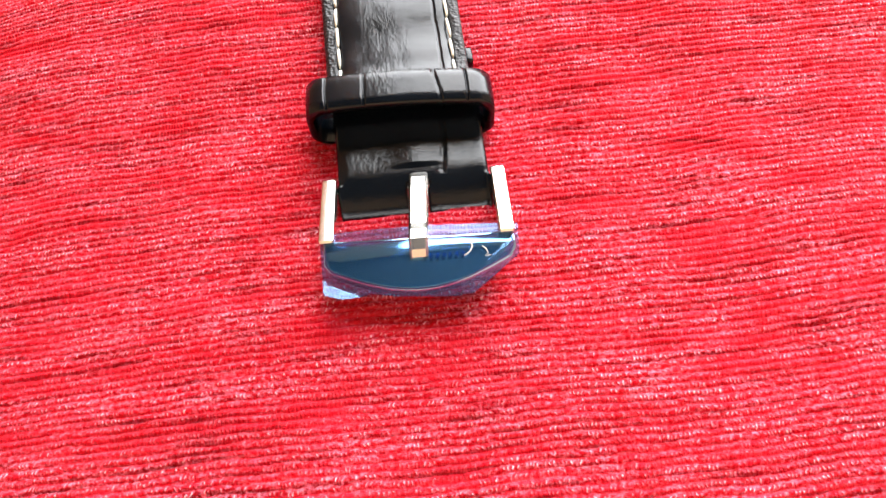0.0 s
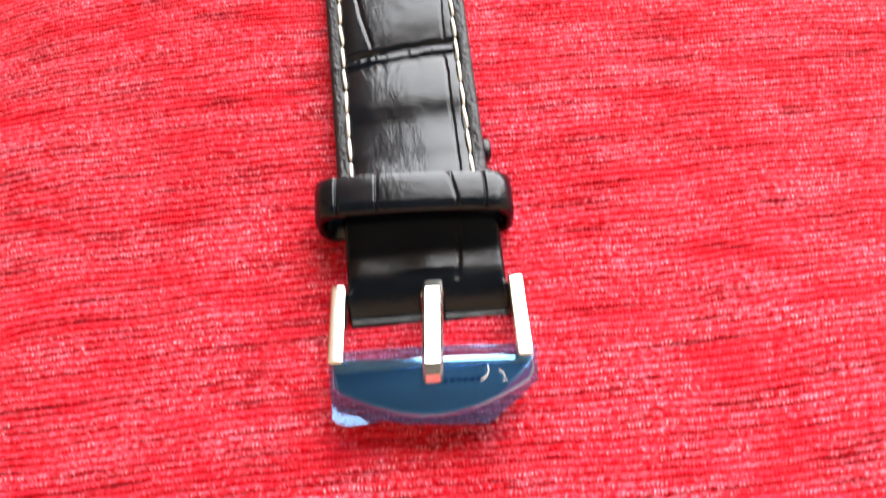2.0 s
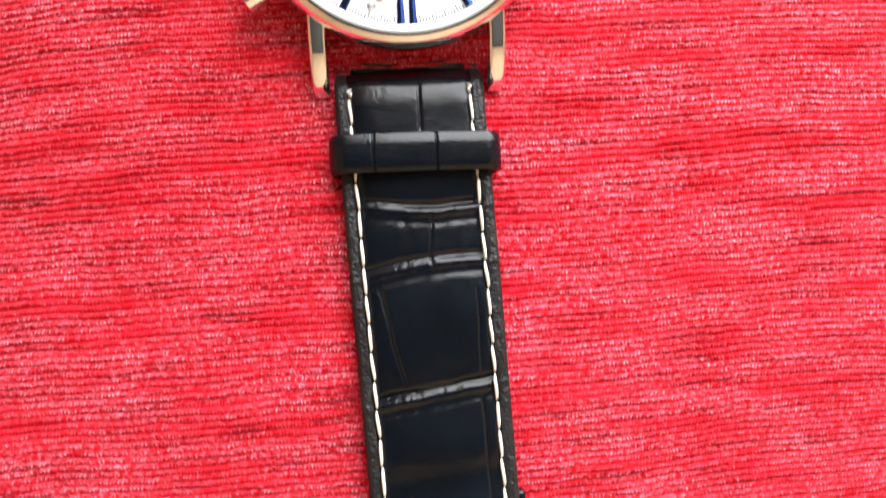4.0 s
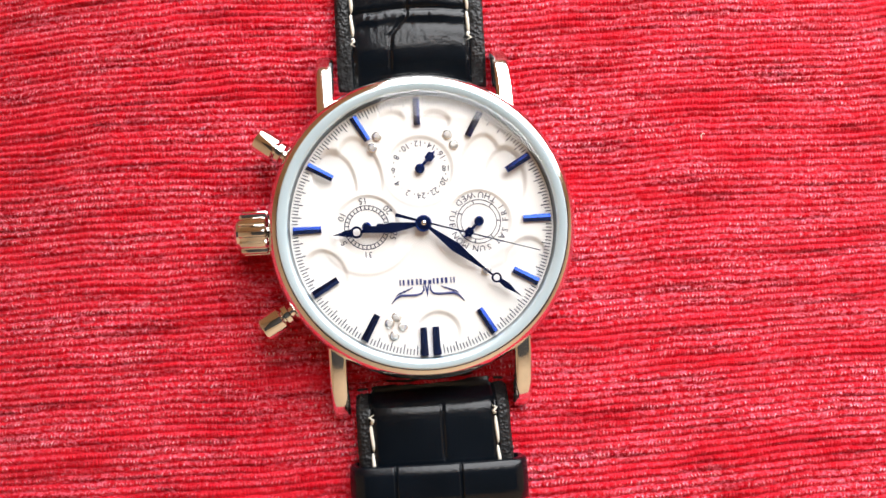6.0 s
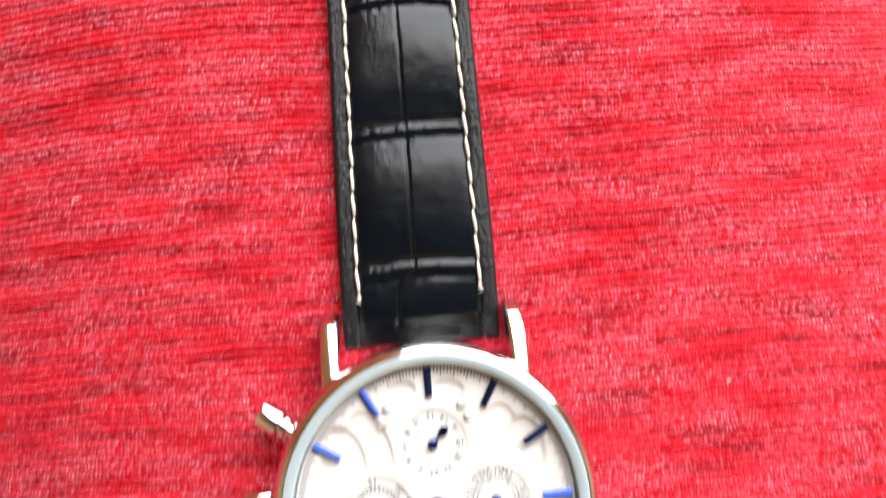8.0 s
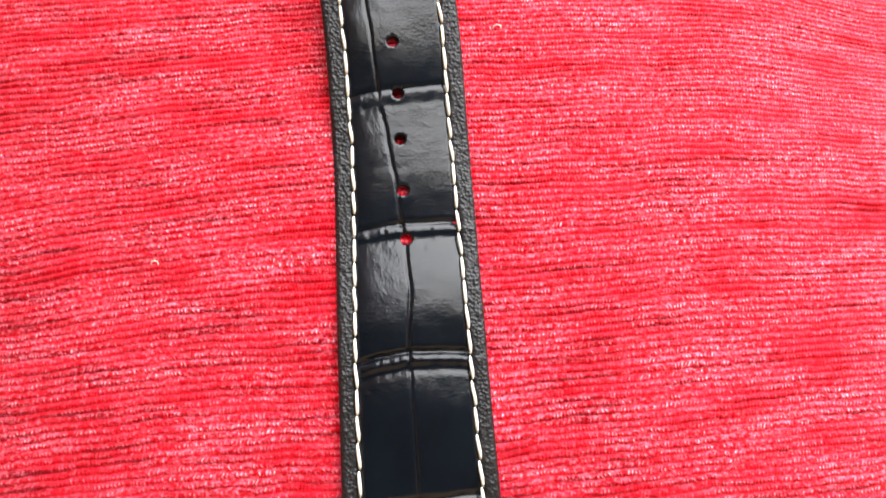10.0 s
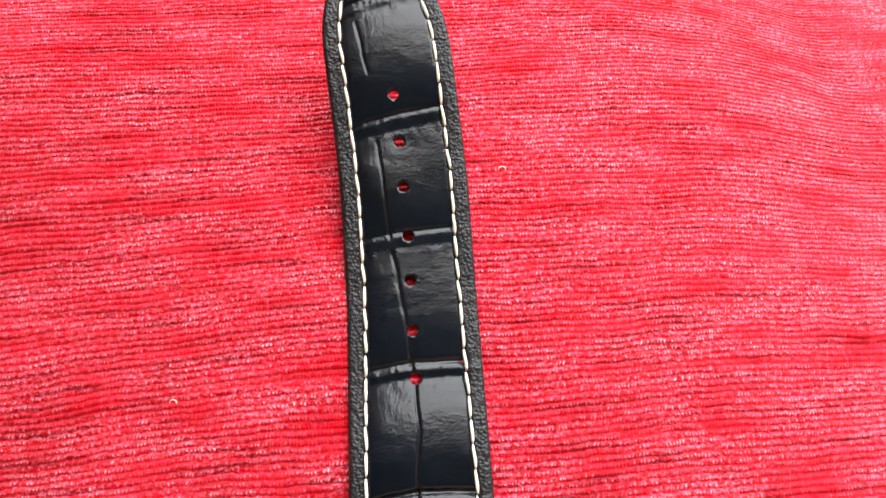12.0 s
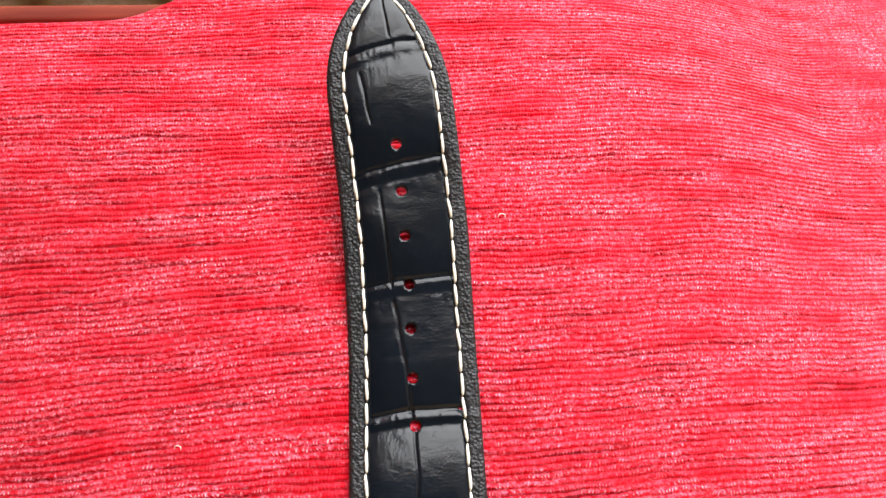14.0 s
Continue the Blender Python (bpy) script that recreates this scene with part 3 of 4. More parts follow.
hub = part("hub", lathe([(0.001, DIAL_Z + 0.158), (0.055, DIAL_Z + 0.158), (0.058, DIAL_Z + 0.152), (0.058, DIAL_Z + 0.15), (0.10, DIAL_Z + 0.148), (0.115, DIAL_Z + 0.13), (0.115, DIAL_Z + 0.02)], 32), BLUED, watch, "stepped blue hub of the dial pointers")
part("hub_pin", lathe([(0.001, DIAL_Z + 0.185), (0.022, DIAL_Z + 0.183), (0.034, DIAL_Z + 0.172), (0.036, DIAL_Z + 0.158)], 24), STEEL, hub, "small polished centre pin")
for centre, tip in (((0.0, 0.79), (0.235, 1.04)), ((0.79, 0.0), (0.555, -0.235)), ((-0.79, 0.0), (-0.50, -0.03))):
    hand("subdial_hand", centre, tip, [(0.0, 0.018), (0.45, 0.02), (0.5, 0.055), (0.78, 0.06), (0.82, 0.02), (1.0, 0.0)], DIAL_Z + 0.02)
    part("subdial_hub", lathe([(0.001, DIAL_Z + 0.055), (0.045, DIAL_Z + 0.055), (0.068, DIAL_Z + 0.035), (0.068, DIAL_Z)], 20, centre), BLUED, watch)


# lugs, crown and pushers
def lug(sx, sy):
    prof = [(1.45, 0.86), (1.95, 0.80), (2.25, 0.69), (2.48, 0.53), (2.62, 0.36), (2.68, 0.22), (2.64, 0.15), (2.50, 0.13), (2.30, 0.20), (1.95, 0.26), (1.45, 0.28)]
    bm = bmesh.new()
    a = [bm.verts.new((sx * 1.165, sy * y, z)) for y, z in prof]
    b = [bm.verts.new((sx * 1.415, sy * y, z)) for y, z in prof]
    bm.faces.new(a), bm.faces.new(b[::-1])
    for i in range(len(prof)):
        j = (i + 1) % len(prof)
        bm.faces.new((a[i], a[j], b[j], b[i]))
    bmesh.ops.recalc_face_normals(bm, faces=bm.faces[:])
    bmesh.ops.bevel(bm, geom=[e for e in bm.edges if abs(e.verts[0].co.x - e.verts[1].co.x) < 1e-5], offset=0.06, segments=4, profile=0.5, affect="EDGES")
    return part("lug", bm, STEEL, watch)


for sx in (-1, 1):
    for sy in (-1, 1):
        lug(sx, sy)
for sy in (-1, 1):
    part("spring_bar", tube([(-1.16, 2.20 * sy, 0.06), (1.16, 2.20 * sy, 0.06)], 0.035, 12), SATIN, watch)


def turned_along(profile, seg, m, flutes=0, depth=0.0):
    """A turned shape whose axis points along +x, moved by m; flutes cut grooves into its widest part."""
    verts, faces, n = [], [], len(profile)
    big = max(r for r, _ in profile)
    for i in range(seg):
        a = 2 * math.pi * i / seg
        for r, x in profile:
            k = r - (depth * (0.5 + 0.5 * math.tanh(4 * math.cos(flutes * a))) if flutes and r > 0.93 * big else 0)
            verts.append(tuple(m @ Vector((x, k * math.cos(a), k * math.sin(a)))))
    for i in range(seg):
        j = (i + 1) % seg
        faces += [(i * n + k, i * n + k + 1, j * n + k + 1, j * n + k) for k in range(n - 1)]
    return verts, faces


crown = [(0.10, -0.12), (0.10, 0.08), (0.29, 0.08), (0.31, 0.10), (0.31, 0.43), (0.295, 0.45), (0.20, 0.455), (0.20, 0.50), (0.17, 0.53), (0.001, 0.535)]
part("crown", turned_along(crown, 168, Matrix.Translation((-2.10, 0.03, 0.58)) @ Matrix.Rotation(math.pi, 4, "Z"), 11, 0.05), STEEL, watch, "fluted steel winding crown")
push = [(0.085, -0.25), (0.085, 0.02), (0.145, 0.02), (0.160, 0.03), (0.160, 0.10), (0.150, 0.108), (0.105, 0.11), (0.105, 0.135), (0.175, 0.137), (0.190, 0.152), (0.190, 0.42), (0.180, 0.445), (0.160, 0.455), (0.001, 0.458)]
for x, y, turn in ((-1.915, 1.125, 144.5), (-1.915, -1.105, 211.0)):
    part("pusher", turned_along(push, 48, Matrix.Translation((x, y, 0.55)) @ Matrix.Rotation(radians(turn), 4, "Z")), STEEL, watch, "cylindrical steel push button")


# ---------------------------------------------------------------- leather straps
def strap(name, y0, y1, top, half, mid, thick, stitch_at, creases, cracks, holes, label, pad=lambda y: 0.02 + 0.06 * smoothstep(2.3, 2.55, np.abs(y))):
    cols, rows = 112, int(abs(y1 - y0) / 0.03)
    U, Y = np.meshgrid(np.linspace(-1, 1, cols + 1), np.linspace(y0, y1, rows + 1))
    W = half(Y)
    X = mid(Y) + U * W
    for hx, hy, r in holes:
        dx, dy = X - hx, Y - hy
        d = np.hypot(dx, dy)
        near = (d < r + 0.014)
        k = np.where(near, r / np.maximum(d, 1e-6), 1.0)
        X, Y = np.where(near, hx + dx * k, X), np.where(near, hy + dy * k, Y)
    D = (X - mid(Y))
    S = stitch_at(Y)
    q = np.abs(D) / np.maximum(S, 1e-3)
    h = pad(Y) * np.sqrt(np.clip(1 - np.clip(q * 1.0, 0, 1) ** 3.0, 0, 1)) * smoothstep(0.02, 0.4, S)
    h -= 0.02 * np.exp(-((np.abs(D) - S) / 0.03) ** 2)
    edge = W - np.abs(D)
    h -= 0.05 * np.clip(1 - edge / 0.07, 0, 1) ** 2
    inside = smoothstep(1.12, 0.92, q)
    for yl, yr, bow, depth, *soft in creases:
        wide = soft[0] if soft else 1.0
        line = (yl + yr) / 2 + (yr - yl) / 2 * D / 0.8 + bow * (1 - (D / 0.8) ** 2) + 0.03 * (soft_noise(D, D * 0, 0.25, int(abs(yl) * 10)) - 0.5)
        d = (Y - line) / wide
        along = 0.55 + 0.9 * soft_noise(D * 1.0, D * 0 + yl, 0.4, 41)
        dimple = 0.3 + 1.2 * soft_noise(X, X * 0 + yl, 0.09, 43)
        h += inside * (-(0.025 + 0.45 * depth) * np.exp(-(d / 0.45) ** 2))
        if wide == 1.0:
            knurl = 0.75 + 0.5 * soft_noise(X * 1.0, X * 0 + yl, 0.045, 44)
            h += inside * along * depth * (0.30 * min(1.0, depth / 0.07) ** 2 * knurl * np.exp(-(d / 0.06) ** 4) - 0.60 * np.exp(-((d - 0.115) / 0.04) ** 2) - 0.14 * dimple * np.exp(-((d + 0.14) / 0.05) ** 2))
            h += inside * 0.010 * (soft_noise(X * 1.6, Y * 0.7, 0.12, 42) - 0.5) * np.exp(-(d / 0.25) ** 2)
            h += (1 - inside) * 0.20 * depth * np.exp(-(d / 0.03) ** 2)
    for pts, depth, width in cracks:
        ys, xs = np.array(pts).T
        line = np.interp(Y, ys[np.argsort(ys)], xs[np.argsort(ys)]) + 0.02 * (soft_noise(Y, Y * 0, 0.2, 11) - 0.5)
        on = smoothstep(min(ys) - 0.05, min(ys) + 0.05, Y) * smoothstep(max(ys) + 0.05, max(ys) - 0.05, Y)
        h -= on * depth * np.exp(-((X - line) / width) ** 2)
    h += 0.003 * (soft_noise(X, Y, 0.16, 21) - 0.5) + 0.040 * inside * (soft_noise(X, Y, 0.9, 22) - 0.5)
    h += (1 - inside) * 0.013 * (soft_noise(X, Y, 0.055, 23) - 0.5)
    Z = top(Y) + h
    B = top(Y) - thick(Y) + 0.03 * np.clip(1 - edge / 0.07, 0, 1)
    n = (rows + 1) * (cols + 1)
    hi = np.stack([X, Y, Z], -1).reshape(-1, 3)
    lo = np.stack([X, Y, B], -1).reshape(-1, 3)
    idx = np.arange(n).reshape(rows + 1, cols + 1)
    quads = np.stack([idx[:-1, :-1], idx[:-1, 1:], idx[1:, 1:], idx[1:, :-1]], -1).reshape(-1, 4)
    if y1 < y0:
        quads = quads[:, ::-1]
    keep = np.ones(len(quads), bool)
    for hx, hy, r in holes:
        inside_hole = np.hypot(hi[:, 0] - hx, hi[:, 1] - hy) < r + 1e-4
        keep &= ~inside_hole[quads].all(1)
    quads = quads[keep]
    edges = np.concatenate([quads[:, [k, (k + 1) % 4]] for k in range(4)])
    have = set(map(tuple, edges.tolist()))
    rim = [(a, b) for a, b in have if (b, a) not in have]
    faces = quads.tolist() + (quads[:, ::-1] + n).tolist() + [(b, a, a + n, b + n) for a, b in rim]
    ob = part(name, (np.concatenate([hi, lo]).tolist(), faces), LEATHER, watch, label)
    # grained leather outside the seams and below
    ob.data.materials.append(GRAIN)
    plain = (q.reshape(-1)[quads].mean(1) > 1.04).astype(int)
    ob.data.polygons.foreach_set("material_index", np.concatenate([plain, np.ones(len(faces) - len(quads), int)]))
    return ob


STITCH = mesh_of("stitch", *tube([(0, -0.175, -0.014), (0.004, -0.135, 0.010), (0.003, -0.05, 0.022), (-0.003, 0.05, 0.022), (-0.004, 0.135, 0.010), (0, 0.175, -0.014)], [0.012, 0.022, 0.026, 0.025, 0.021, 0.011], 8), THREAD)


def sew(owner, line, pitch):
    """Stitches along a line of points, each a piece of thread of its own."""
    pts = [Vector(p) for p in line]
    gone, left = 0.0, pitch / 2
    for a, b in zip(pts, pts[1:]):
        seg = (b - a).length
        while left <= seg:
            p = a + (b - a) * (left / seg)
            d = (b - a).normalized()
            ob = part("stitch", STITCH, THREAD, owner)
            wob = random.uniform(-4, 4)
            turn = d.to_track_quat("Y", "Z").to_matrix().to_4x4()
            ob.matrix_basis = Matrix.Translation(p * CM) @ turn @ Matrix.Rotation(radians(wob), 4, "Z") @ Matrix.Diagonal((1, pitch / 0.37 * random.uniform(0.94, 1.04), 1, 1))
            left += pitch
        left -= seg


# long side, with the holes and the pointed end
def long_top(y):
    y = np.asarray(y, float)
    return sum(np.interp(y + e, *LONG) for e in (-0.3, -0.15, 0.0, 0.15, 0.3)) / 5


LONG = ([2.1, 2.2, 2.4, 2.9, 5.2, 7.1, 7.5, 9.0, 10.4, 11.4, 12.8, 13.6, 15.0, 16.5], [0.12, 0.24, 0.34, 0.40, 0.39, 0.41, 0.405, 0.24, 0.20, 0.29, 0.44, 0.62, 0.84, 0.90])


TIP = 16.48


def long_half(y):
    y = np.asarray(y, float)
    s = np.clip((y - 14.3) / (TIP - 14.3), 0, 1)
    return np.interp(y, [2.3, 4.0, 7.0, 10.5, 14.1, 17], [1.12, 1.11, 1.06, 1.03, 1.05, 1.02]) * np.maximum((1 - s ** 2.1) ** 0.74, 0.004)


def long_mid(y):
    y = np.asarray(y, float)
    return sum(np.interp(y + e, [2.3, 7, 10, 12.2, 13.7, 15.1, 16.4], [0.0, 0.02, 0.075, 0.06, -0.05, -0.16, -0.19]) for e in (-0.5, -0.25, 0.0, 0.25, 0.5)) / 5


def long_seam(y):
    """Distance of the seams from the middle of the long strap."""
    return np.clip(long_half(y) - np.interp(y, [7.5, 10.0], [0.25, 0.285]), 0.0, 2)


HOLES = [(-0.045, 13.55), (0.01, 12.78), (0.03, 12.03), (0.065, 11.24), (0.055, 10.52), (0.045, 9.73), (0.048, 8.99)]
long_strap = strap("long_strap", 2.14, TIP, long_top, long_half, long_mid, lambda y: np.interp(y, [2.3, 4, 9, 12, 16.3], [0.22, 0.24, 0.20, 0.11, 0.10]),
                   long_seam,
                   [(3.14, 3.16, 0.05, 0.055), (5.17, 5.22, 0.03, 0.075), (7.12, 7.18, 0.07, 0.08), (9.03, 9.10, 0.05, 0.075), (11.10, 11.25, 0.02, 0.035), (12.90, 13.25, 0.05, 0.04), (14.85, 15.25, 0.06, 0.05)],
                   [([(2.4, -0.33), (2.9, -0.30), (3.2, -0.05), (5.1, -0.02)], 0.03, 0.022), ([(5.25, -0.03), (7.1, -0.03)], 0.02, 0.02), ([(7.2, -0.05), (8.2, 0.04), (9.0, 0.02), (9.9, -0.06), (11.0, -0.2)], 0.03, 0.024),
                    ([(11.2, -0.22), (12.8, -0.35)], 0.025, 0.02), ([(13.9, -0.46), (14.75, -0.60)], 0.025, 0.02), ([(15.4, -0.1), (16.2, -0.2)], 0.02, 0.02)],
                   [(x, y, 0.09) for x, y in HOLES], "long black crocodile-grain leather strap with seven holes", lambda y: np.interp(y, [8, 12.5], [0.075, 0.045]))
ys = np.arange(2.9, 16.15, 0.05)
for side in (-1, 1):
    line = [(float(long_mid(y) + side * max(0.03, long_seam(y))), float(y), float(long_top(y)) + 0.0) for y in ys]
    sew(long_strap, line, 0.362)


# short side, which carries the keepers and the buckle
def short_top(y):
    y = -np.asarray(y, float)
    return sum(np.interp(y + e, [1.98, 2.2, 2.36, 2.46, 2.56, 2.8, 3.5, 5.5, 7.0, 9.0, 9.4, 9.8], [0.10, 0.15, 0.19, 0.32, 0.40, 0.44, 0.46, 0.48, 0.44, 0.46, 0.56, 0.60]) for e in (-0.08, -0.04, 0.0, 0.04, 0.08)) / 5


def short_mid(y):
    return -0.030 * np.clip(np.asarray(y, float) + 3.0, -20, 0)


def short_half(y):
    return np.interp(-np.asarray(y, float), [2.3, 5.5, 9.6], [1.10, 1.10, 1.07])


short_strap = strap("short_strap", -1.99, -9.66, short_top, short_half, short_mid, lambda y: 0.27 + 0 * y, lambda y: short_half(y) - 0.215,
                    [(-4.38, -4.44, -0.06, 0.08), (-5.38, -5.22, 0.06, 0.07), (-7.24, -7.02, 0.0, 0.08), (-8.45, -8.35, 0.0, 0.09, 0.8)],
                    [([(-3.3, 0.12), (-2.5, 0.12)], 0.03, 0.022), ([(-5.2, 0.16), (-4.5, 0.2)], 0.025, 0.02), ([(-5.56, -0.6), (-6.3, -0.46), (-6.94, -0.3)], 0.03, 0.022), ([(-5.6, 0.8), (-6.9, 0.82)], 0.02, 0.02), ([(-7.2, 0.80), (-9.3, 0.86)], 0.03, 0.022)],
                    [], "short black crocodile-grain leather strap with cream stitching")
ys = np.arange(-2.75, -9.42, -0.05)
for side in (-1, 1):
    line = [(float(short_mid(y) + side * (short_half(y) - 0.215)), float(y), float(short_top(y)) + 0.0) for y in ys]
    sew(short_strap, line, 0.412)


# thin folded end that loops round the buckle bar
def loop_end():
    path = [(-9.2, 0.46), (-9.75, 0.42), (-10.0, 0.33), (-10.22, 0.245), (-10.42, 0.235), (-10.64, 0.25), (-10.84, 0.22), (-11.04, 0.14), (-11.20, 0.03), (-11.30, -0.08), (-11.28, -0.15), (-11.05, -0.18), (-10.6, -0.18), (-9.2, -0.16)]
    fine = []
    for (a, b), (c, d) in zip(path, path[1:]):
        fine += [(a + (c - a) * t, b + (d - b) * t) for t in np.linspace(0, 1, 7)[:-1]]
    fine = np.array(fine)
    for _ in range(14):
        fine[1:-1] = 0.25 * fine[:-2] + 0.5 * fine[1:-1] + 0.25 * fine[2:]
    fine = fine.tolist()
    us = np.linspace(-1, 1, 61)
    verts, faces = [], []
    for i, (y, z) in enumerate(fine):
        for u in us:
            x = 0.275 - 0.02 * (y + 10.5) + u * 1.085
            bend = 0.03 * float(np.exp(-((x - 0.35) / 0.3) ** 2)) if i < 30 else 0
            groove = -0.03 * float(np.exp(-((x - 0.72 - 0.1 * (y + 10.6)) / 0.025) ** 2)) - 0.02 * float(np.exp(-((x + 0.73) / 0.02) ** 2)) if i < 34 else 0
            verts.append((x, y, z + bend + groove - 0.03 * max(0, abs(u) - 0.95) / 0.05 * (1 if i < 36 else -1)))
    m = len(us)
    for i in range(len(fine) - 1):
        for j in range(m - 1):
            x = verts[i * m + j][0]
            y = verts[i * m + j][1]
            if abs(x - 0.31) < 0.155 and y < -10.84 and 24 < i < 62:
                continue
            faces.append((i * m + j, i * m + j + 1, (i + 1) * m + j + 1, (i + 1) * m + j)[::-1])
    return verts, faces


loop = part("strap_loop", loop_end(), LEATHER, watch, "smooth black leather end folded round the buckle")
fold = loop.modifiers.new("thickness", "SOLIDIFY")
fold.thickness, fold.offset = 0.0007, -1.0


def keeper(name, x0, x1, y0, y1, z0, z1, skew, grooves, arch, label):
    """A flat leather loop round the strap."""
    w, hgt, r = (x1 - x0) / 2, (z1 - z0) / 2, min(0.26, (z1 - z0) / 2 * 0.85)
    cx, cz, ring = (x0 + x1) / 2, (z0 + z1) / 2, []
    for k, (sx, sz) in enumerate(((1, 1), (-1, 1), (-1, -1), (1, -1))):
        for t in np.linspace(0, 1, 9):
            a = math.pi / 2 * (k + t)
            ring.append((sx * (w - r) + r * math.cos(a), sz * (hgt - r) + r * math.sin(a)))
        if k == 0:
            ring += [((w - r) * (1 - 2 * t), hgt) for t in np.linspace(0, 1, 220)[1:-1]]
    prof = [(0.0, 0.10), (0.0, 0.03), (0.04, 0.0), (0.3, -0.008), (0.5, -0.01), (0.7, -0.008), (0.96, 0.0), (1.0, 0.03), (1.0, 0.10)]
    verts, faces, n = [], [], len(ring)
    for v, inset in prof:
        for px, pz in ring:
            fx, fz = 1 - inset / w, 1 - inset / hgt
            up = max(0.0, pz / hgt) ** 2
            g = sum(0.035 * math.exp(-((px + cx - gx - lean * (v - 0.5)) / 0.016) ** 2) for gx, lean in grooves) * (inset < 0.05) * (pz > 0)
            verts.append((cx + px * fx, y0 + (y1 - y0) * v + skew * px, cz + pz * fz + arch * up * (1 - (px / w) ** 2) - g))
    for i in range(len(prof)):
        j = (i + 1) % len(prof)
        for k in range(n):
            l = (k + 1) % n
            faces.append((i * n + k, i * n + l, j * n + l, j * n + k))
    return part(name, (verts, faces), LEATHER, watch, label)


keeper("fixed_keeper", -1.19, 1.55, -9.97, -9.38, -0.06, 0.80, -0.035, [(-0.86, 0.0), (-0.31, 0.02), (0.74, -0.12), (1.16, 0.0)], 0.10, "black leather keeper loop beside the buckle")
keeper("sliding_keeper", -1.22, 1.28, -3.90, -3.33, 0.08, 0.66, -0.015, [(-0.58, 0.0), (0.32, 0.0)], 0.07, "black leather keeper loop near the case")


# ---------------------------------------------------------------- buckle
def plate_rise(x, y):
    """Curve of the buckle plate over its middle height."""
    return 0.10 * (1 - ((x - 0.28) / 1.3) ** 2) + 0.10 * (y + 12.2) - 0.28 * (y + 12.1) ** 2


buckle = part("buckle", tube([(-0.92, -10.84, 0.05), (1.46, -10.88, 0.05)], 0.06, 12), SATIN, watch, "steel pin buckle under blue protective film")


def side_bar(x0, x1, y0, y1):
    """A flat upright bar with a round end, sloping up to the plate."""
    prof = [(y0 - 0.02, 0.02)] + [(y0 + 0.12 * math.cos(a) - 0.10, 0.14 + 0.12 * math.sin(a)) for a in np.linspace(-0.6, 1.5, 9)] + [(y1 + 0.5, 0.40), (y1, 0.53), (y1 - 0.03, 0.50), (y1 - 0.03, 0.26), (y1 + 0.5, 0.12)]
    bm = bmesh.new()
    sides = []
    for sx in (-0.105, 0.105):
        sides.append([bm.verts.new((x0 + (x1 - x0) * (y - y0) / (y1 - y0) + sx, y, z)) for y, z in prof])
    bm.faces.new(sides[0]), bm.faces.new(sides[1][::-1])
    for a in range(len(prof)):
        b = (a + 1) % len(prof)
        bm.faces.new((sides[0][a], sides[0][b], sides[1][b], sides[1][a]))
    bmesh.ops.recalc_face_normals(bm, faces=bm.faces[:])
    bmesh.ops.bevel(bm, geom=[e for e in bm.edges if abs(e.verts[0].co.x - e.verts[1].co.x) < 0.1], offset=0.03, segments=3, profile=0.5, affect="EDGES")
    return part("side_bar", bm, SATIN, buckle)


side_bar(-0.935, -0.965, -10.70, -11.84)
side_bar(1.495, 1.48, -10.73, -11.92)
edge = [(-1.03, -11.80), (1.58, -11.90), (1.60, -12.12)] + [(1.57 - 2.56 * t, -12.16 - 0.44 * math.sin(math.pi * (0.06 + 0.88 * t)) - 0.03 * math.sin(math.pi * t)) for t in np.linspace(0.02, 0.98, 22)] + [(-1.03, -12.16)]
bm = prism(edge[::-1], 0.22, 0.40, 0.05, 3)
for v in bm.verts:
    v.co.z += plate_rise(v.co.x, v.co.y)
part("plate", bm, STEEL, buckle, "curved mirror-polished buckle plate")
bm = bmesh.new()
path = [(-10.76, 0.24), (-10.88, 0.33), (-11.12, 0.42), (-11.45, 0.46), (-11.7, 0.50), (-11.85, 0.60), (-12.0, 0.64), (-12.15, 0.60), (-12.22, 0.50)]
rings = []
for k, (y, z) in enumerate(path):
    x, w, t = 0.345 + 0.055 * (y + 10.9), 0.135 - 0.008 * (k > 6), 0.07
    rings.append([bm.verts.new(c) for c in ((x - w, y, z - 0.02), (x - w * 0.72, y, z + 0.03), (x + w * 0.72, y, z + 0.03), (x + w, y, z - 0.02), (x + w, y + 0.02, z - 2 * t), (x - w, y + 0.02, z - 2 * t))])
for a, b in zip(rings, rings[1:]):
    for i in range(6):
        bm.faces.new((a[i], b[i], b[(i + 1) % 6], a[(i + 1) % 6]))
bm.faces.new(rings[0]), bm.faces.new(rings[-1][::-1])
bmesh.ops.recalc_face_normals(bm, faces=bm.faces[:])
part("tongue", bm, SATIN, buckle, "brushed steel buckle tongue", False)


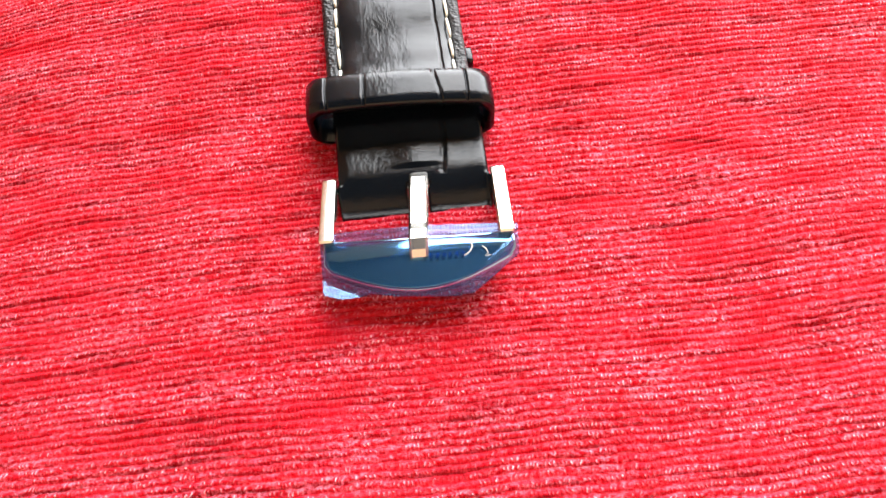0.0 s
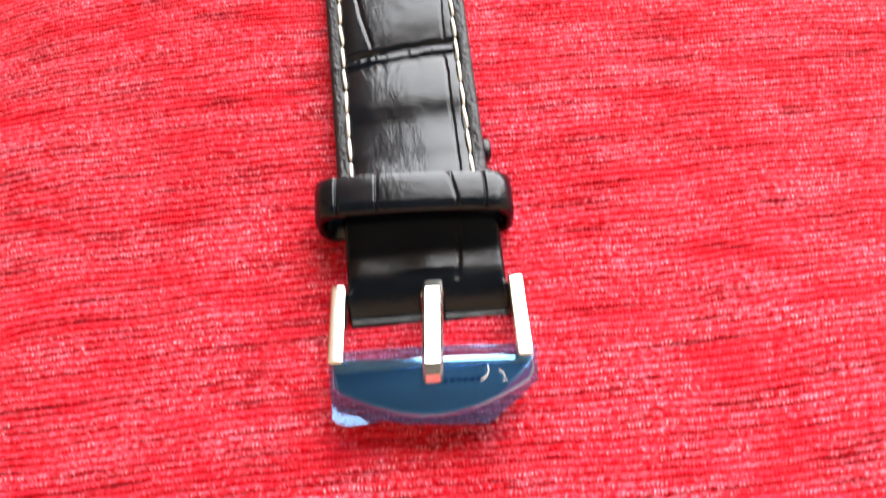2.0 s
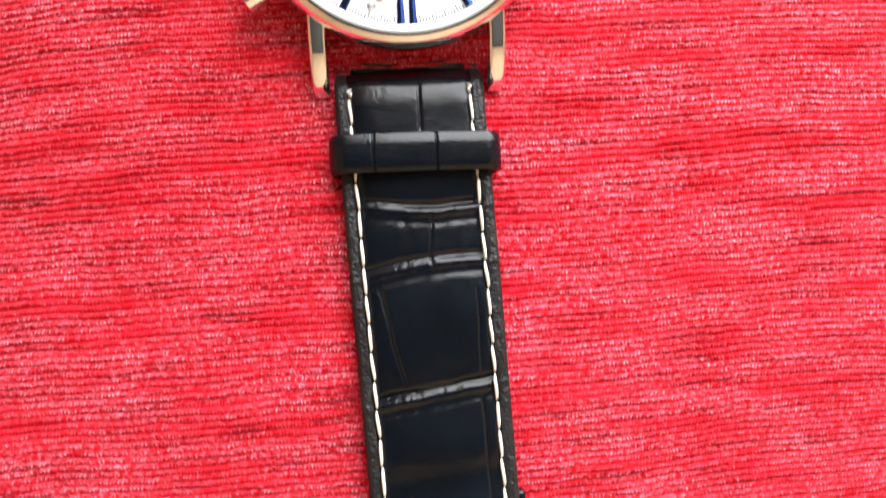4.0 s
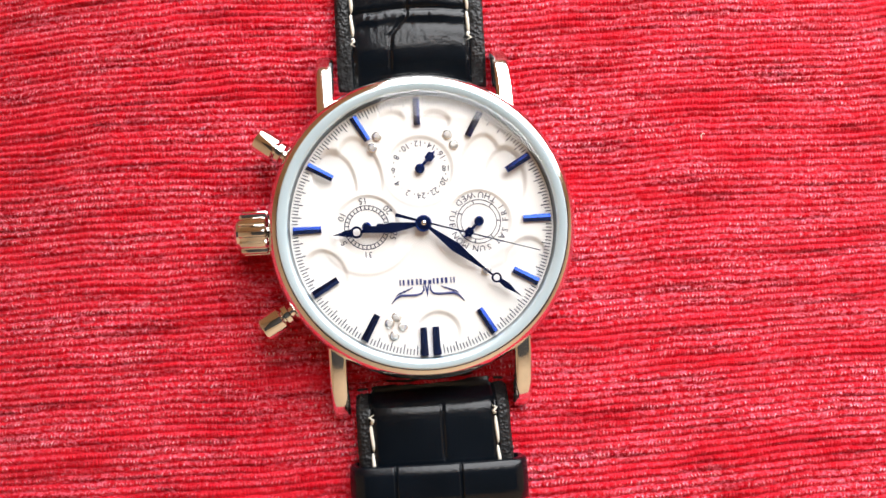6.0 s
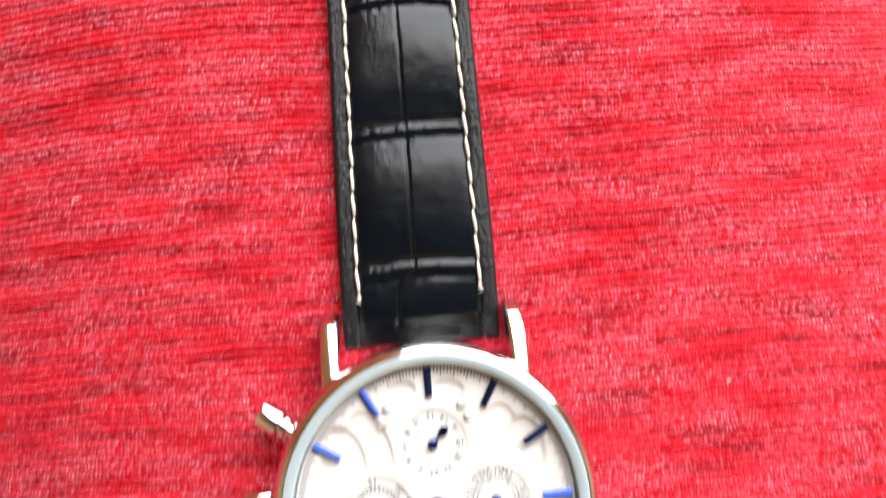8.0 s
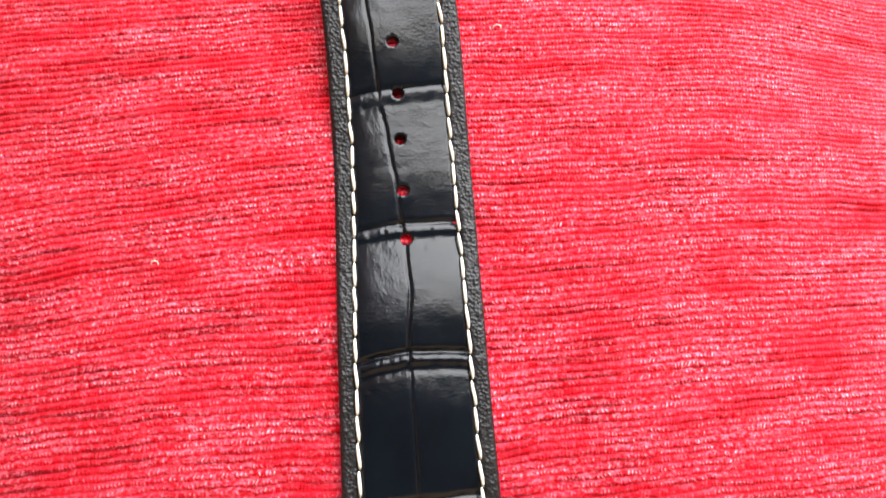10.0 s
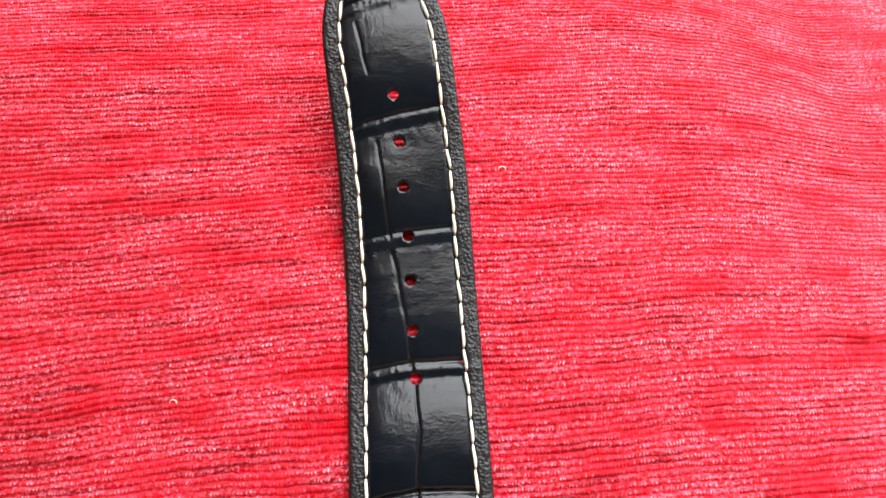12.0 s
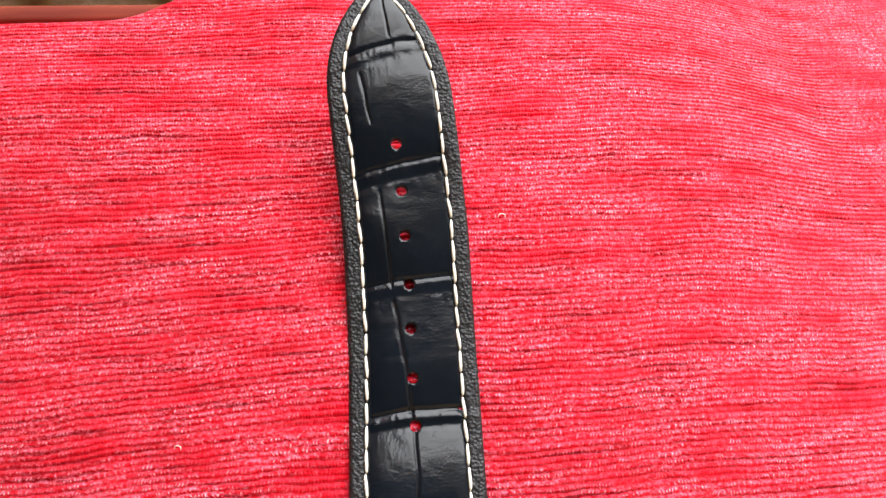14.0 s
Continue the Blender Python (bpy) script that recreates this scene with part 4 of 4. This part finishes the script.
def film_sheet():
    """The thin plastic film stuck on the plate, overhanging it in creased corners."""
    top = lambda t: (-1.06 + 2.70 * t, -11.70 - 0.10 * t)
    low = [(-1.03, -12.58), (-0.82, -12.67), (-0.58, -12.65), (-0.39, -12.62), (-0.09, -12.69), (0.43, -12.74), (0.95, -12.77), (1.13, -12.64), (1.60, -12.30)]
    verts, faces, nu, nv = [], [], 64, 20
    for i in range(nu + 1):
        t = i / nu
        bx = np.interp(t, np.linspace(0, 1, len(low)), [p[0] for p in low])
        by = np.interp(t, np.linspace(0, 1, len(low)), [p[1] for p in low])
        ax, ay = top(t)
        for j in range(nv + 1):
            s = j / nv
            x, y = ax + (bx - ax) * s, ay + (by - ay) * s
            z = 0.412 + plate_rise(min(max(x, -1.0), 1.56), max(y, -12.55))
            # flaps bend along straight creases past the plate
            z += 0.45 * max(0.0, -12.54 - y - 0.55 * (x + 0.70)) * (x < -0.3) - 0.25 * max(0.0, -12.60 - y)
            z += 0.40 * max(0.0, 0.80 * (x - 1.05) - (y + 12.42)) * (x > 0.8)
            verts.append((x, y, z + 0.008 * (float(soft_noise(x, y, 0.25, 31)) - 0.5)))
    for i in range(nu):
        for j in range(nv):
            a = i * (nv + 1) + j
            faces.append((a, a + 1, a + nv + 2, a + nv + 1))
    return verts, faces


film = part("protective_film", film_sheet(), FILM, buckle, "crinkled transparent blue protective film")
for i in range(7):
    x = 0.86 - 0.085 * i
    z = 0.401 + plate_rise(x, -12.2)
    part("engraved_mark", box(x - 0.024, x + 0.024, -12.24, -12.17, z, z + 0.006), BLUED, buckle, smooth=False)

part("keeper_stub", box(1.20, 1.36, -8.92, -8.62, 0.10, 0.34, 0.05), LEATHER, watch, "small black leather stub beside the keeper")
hair = [(0.98, -12.06), (0.99, -12.12), (0.96, -12.18), (0.91, -12.22), (0.87, -12.24)]
part("trapped_hair", tube([(x, y, 0.422 + plate_rise(x, y)) for x, y in hair], 0.008, 5), THREAD, buckle, "pale hair caught under the film")
hair = [(1.12, -12.12), (1.17, -12.16), (1.19, -12.22), (1.15, -12.26), (1.22, -12.25)]
part("trapped_hair", tube([(x, y, 0.422 + plate_rise(x, y)) for x, y in hair], 0.006, 5), THREAD, buckle)

# bits of lint on the pile
for x, y, turn, size in ((1.75, 12.45, 20, 1.0), (-4.9, 4.6, 60, 0.8), (-3.6, 8.9, 10, 0.8), (4.4, 1.2, 80, 0.7)):
    z = float(fabric_z(x, y)) + 0.02
    c, n = math.cos(radians(turn)), math.sin(radians(turn))
    curl = [(x + size * (c * a - n * b), y + size * (n * a + c * b), z + h) for a, b, h in ((-0.07, 0.0, 0.0), (-0.03, 0.035, 0.03), (0.02, 0.03, 0.035), (0.06, -0.01, 0.025), (0.05, -0.05, 0.01))]
    tagged(part("lint", tube(curl, 0.009, 5), THREAD, None), "tiny curl of pale lint on the red pile", "lint", "lint on the cushion")

for x, y, side in ((-0.86, 2.86, 1), (0.87, 2.90, -1), (-0.88, -2.74, 1), (0.87, -2.72, -1)):
    z = float(long_top(y) if y > 0 else short_top(y)) + 0.03
    end = [(x, y, z), (x + 0.02 * side, y - 0.04 * np.sign(y), z + 0.03), (x - 0.03 * side, y - 0.08 * np.sign(y), z + 0.02), (x + 0.03 * side, y - 0.11 * np.sign(y), z + 0.01)]
    part("thread_end", tube(end, [0.028, 0.022, 0.018, 0.008], 6), THREAD, long_strap if y > 0 else short_strap, "frayed cream thread end")
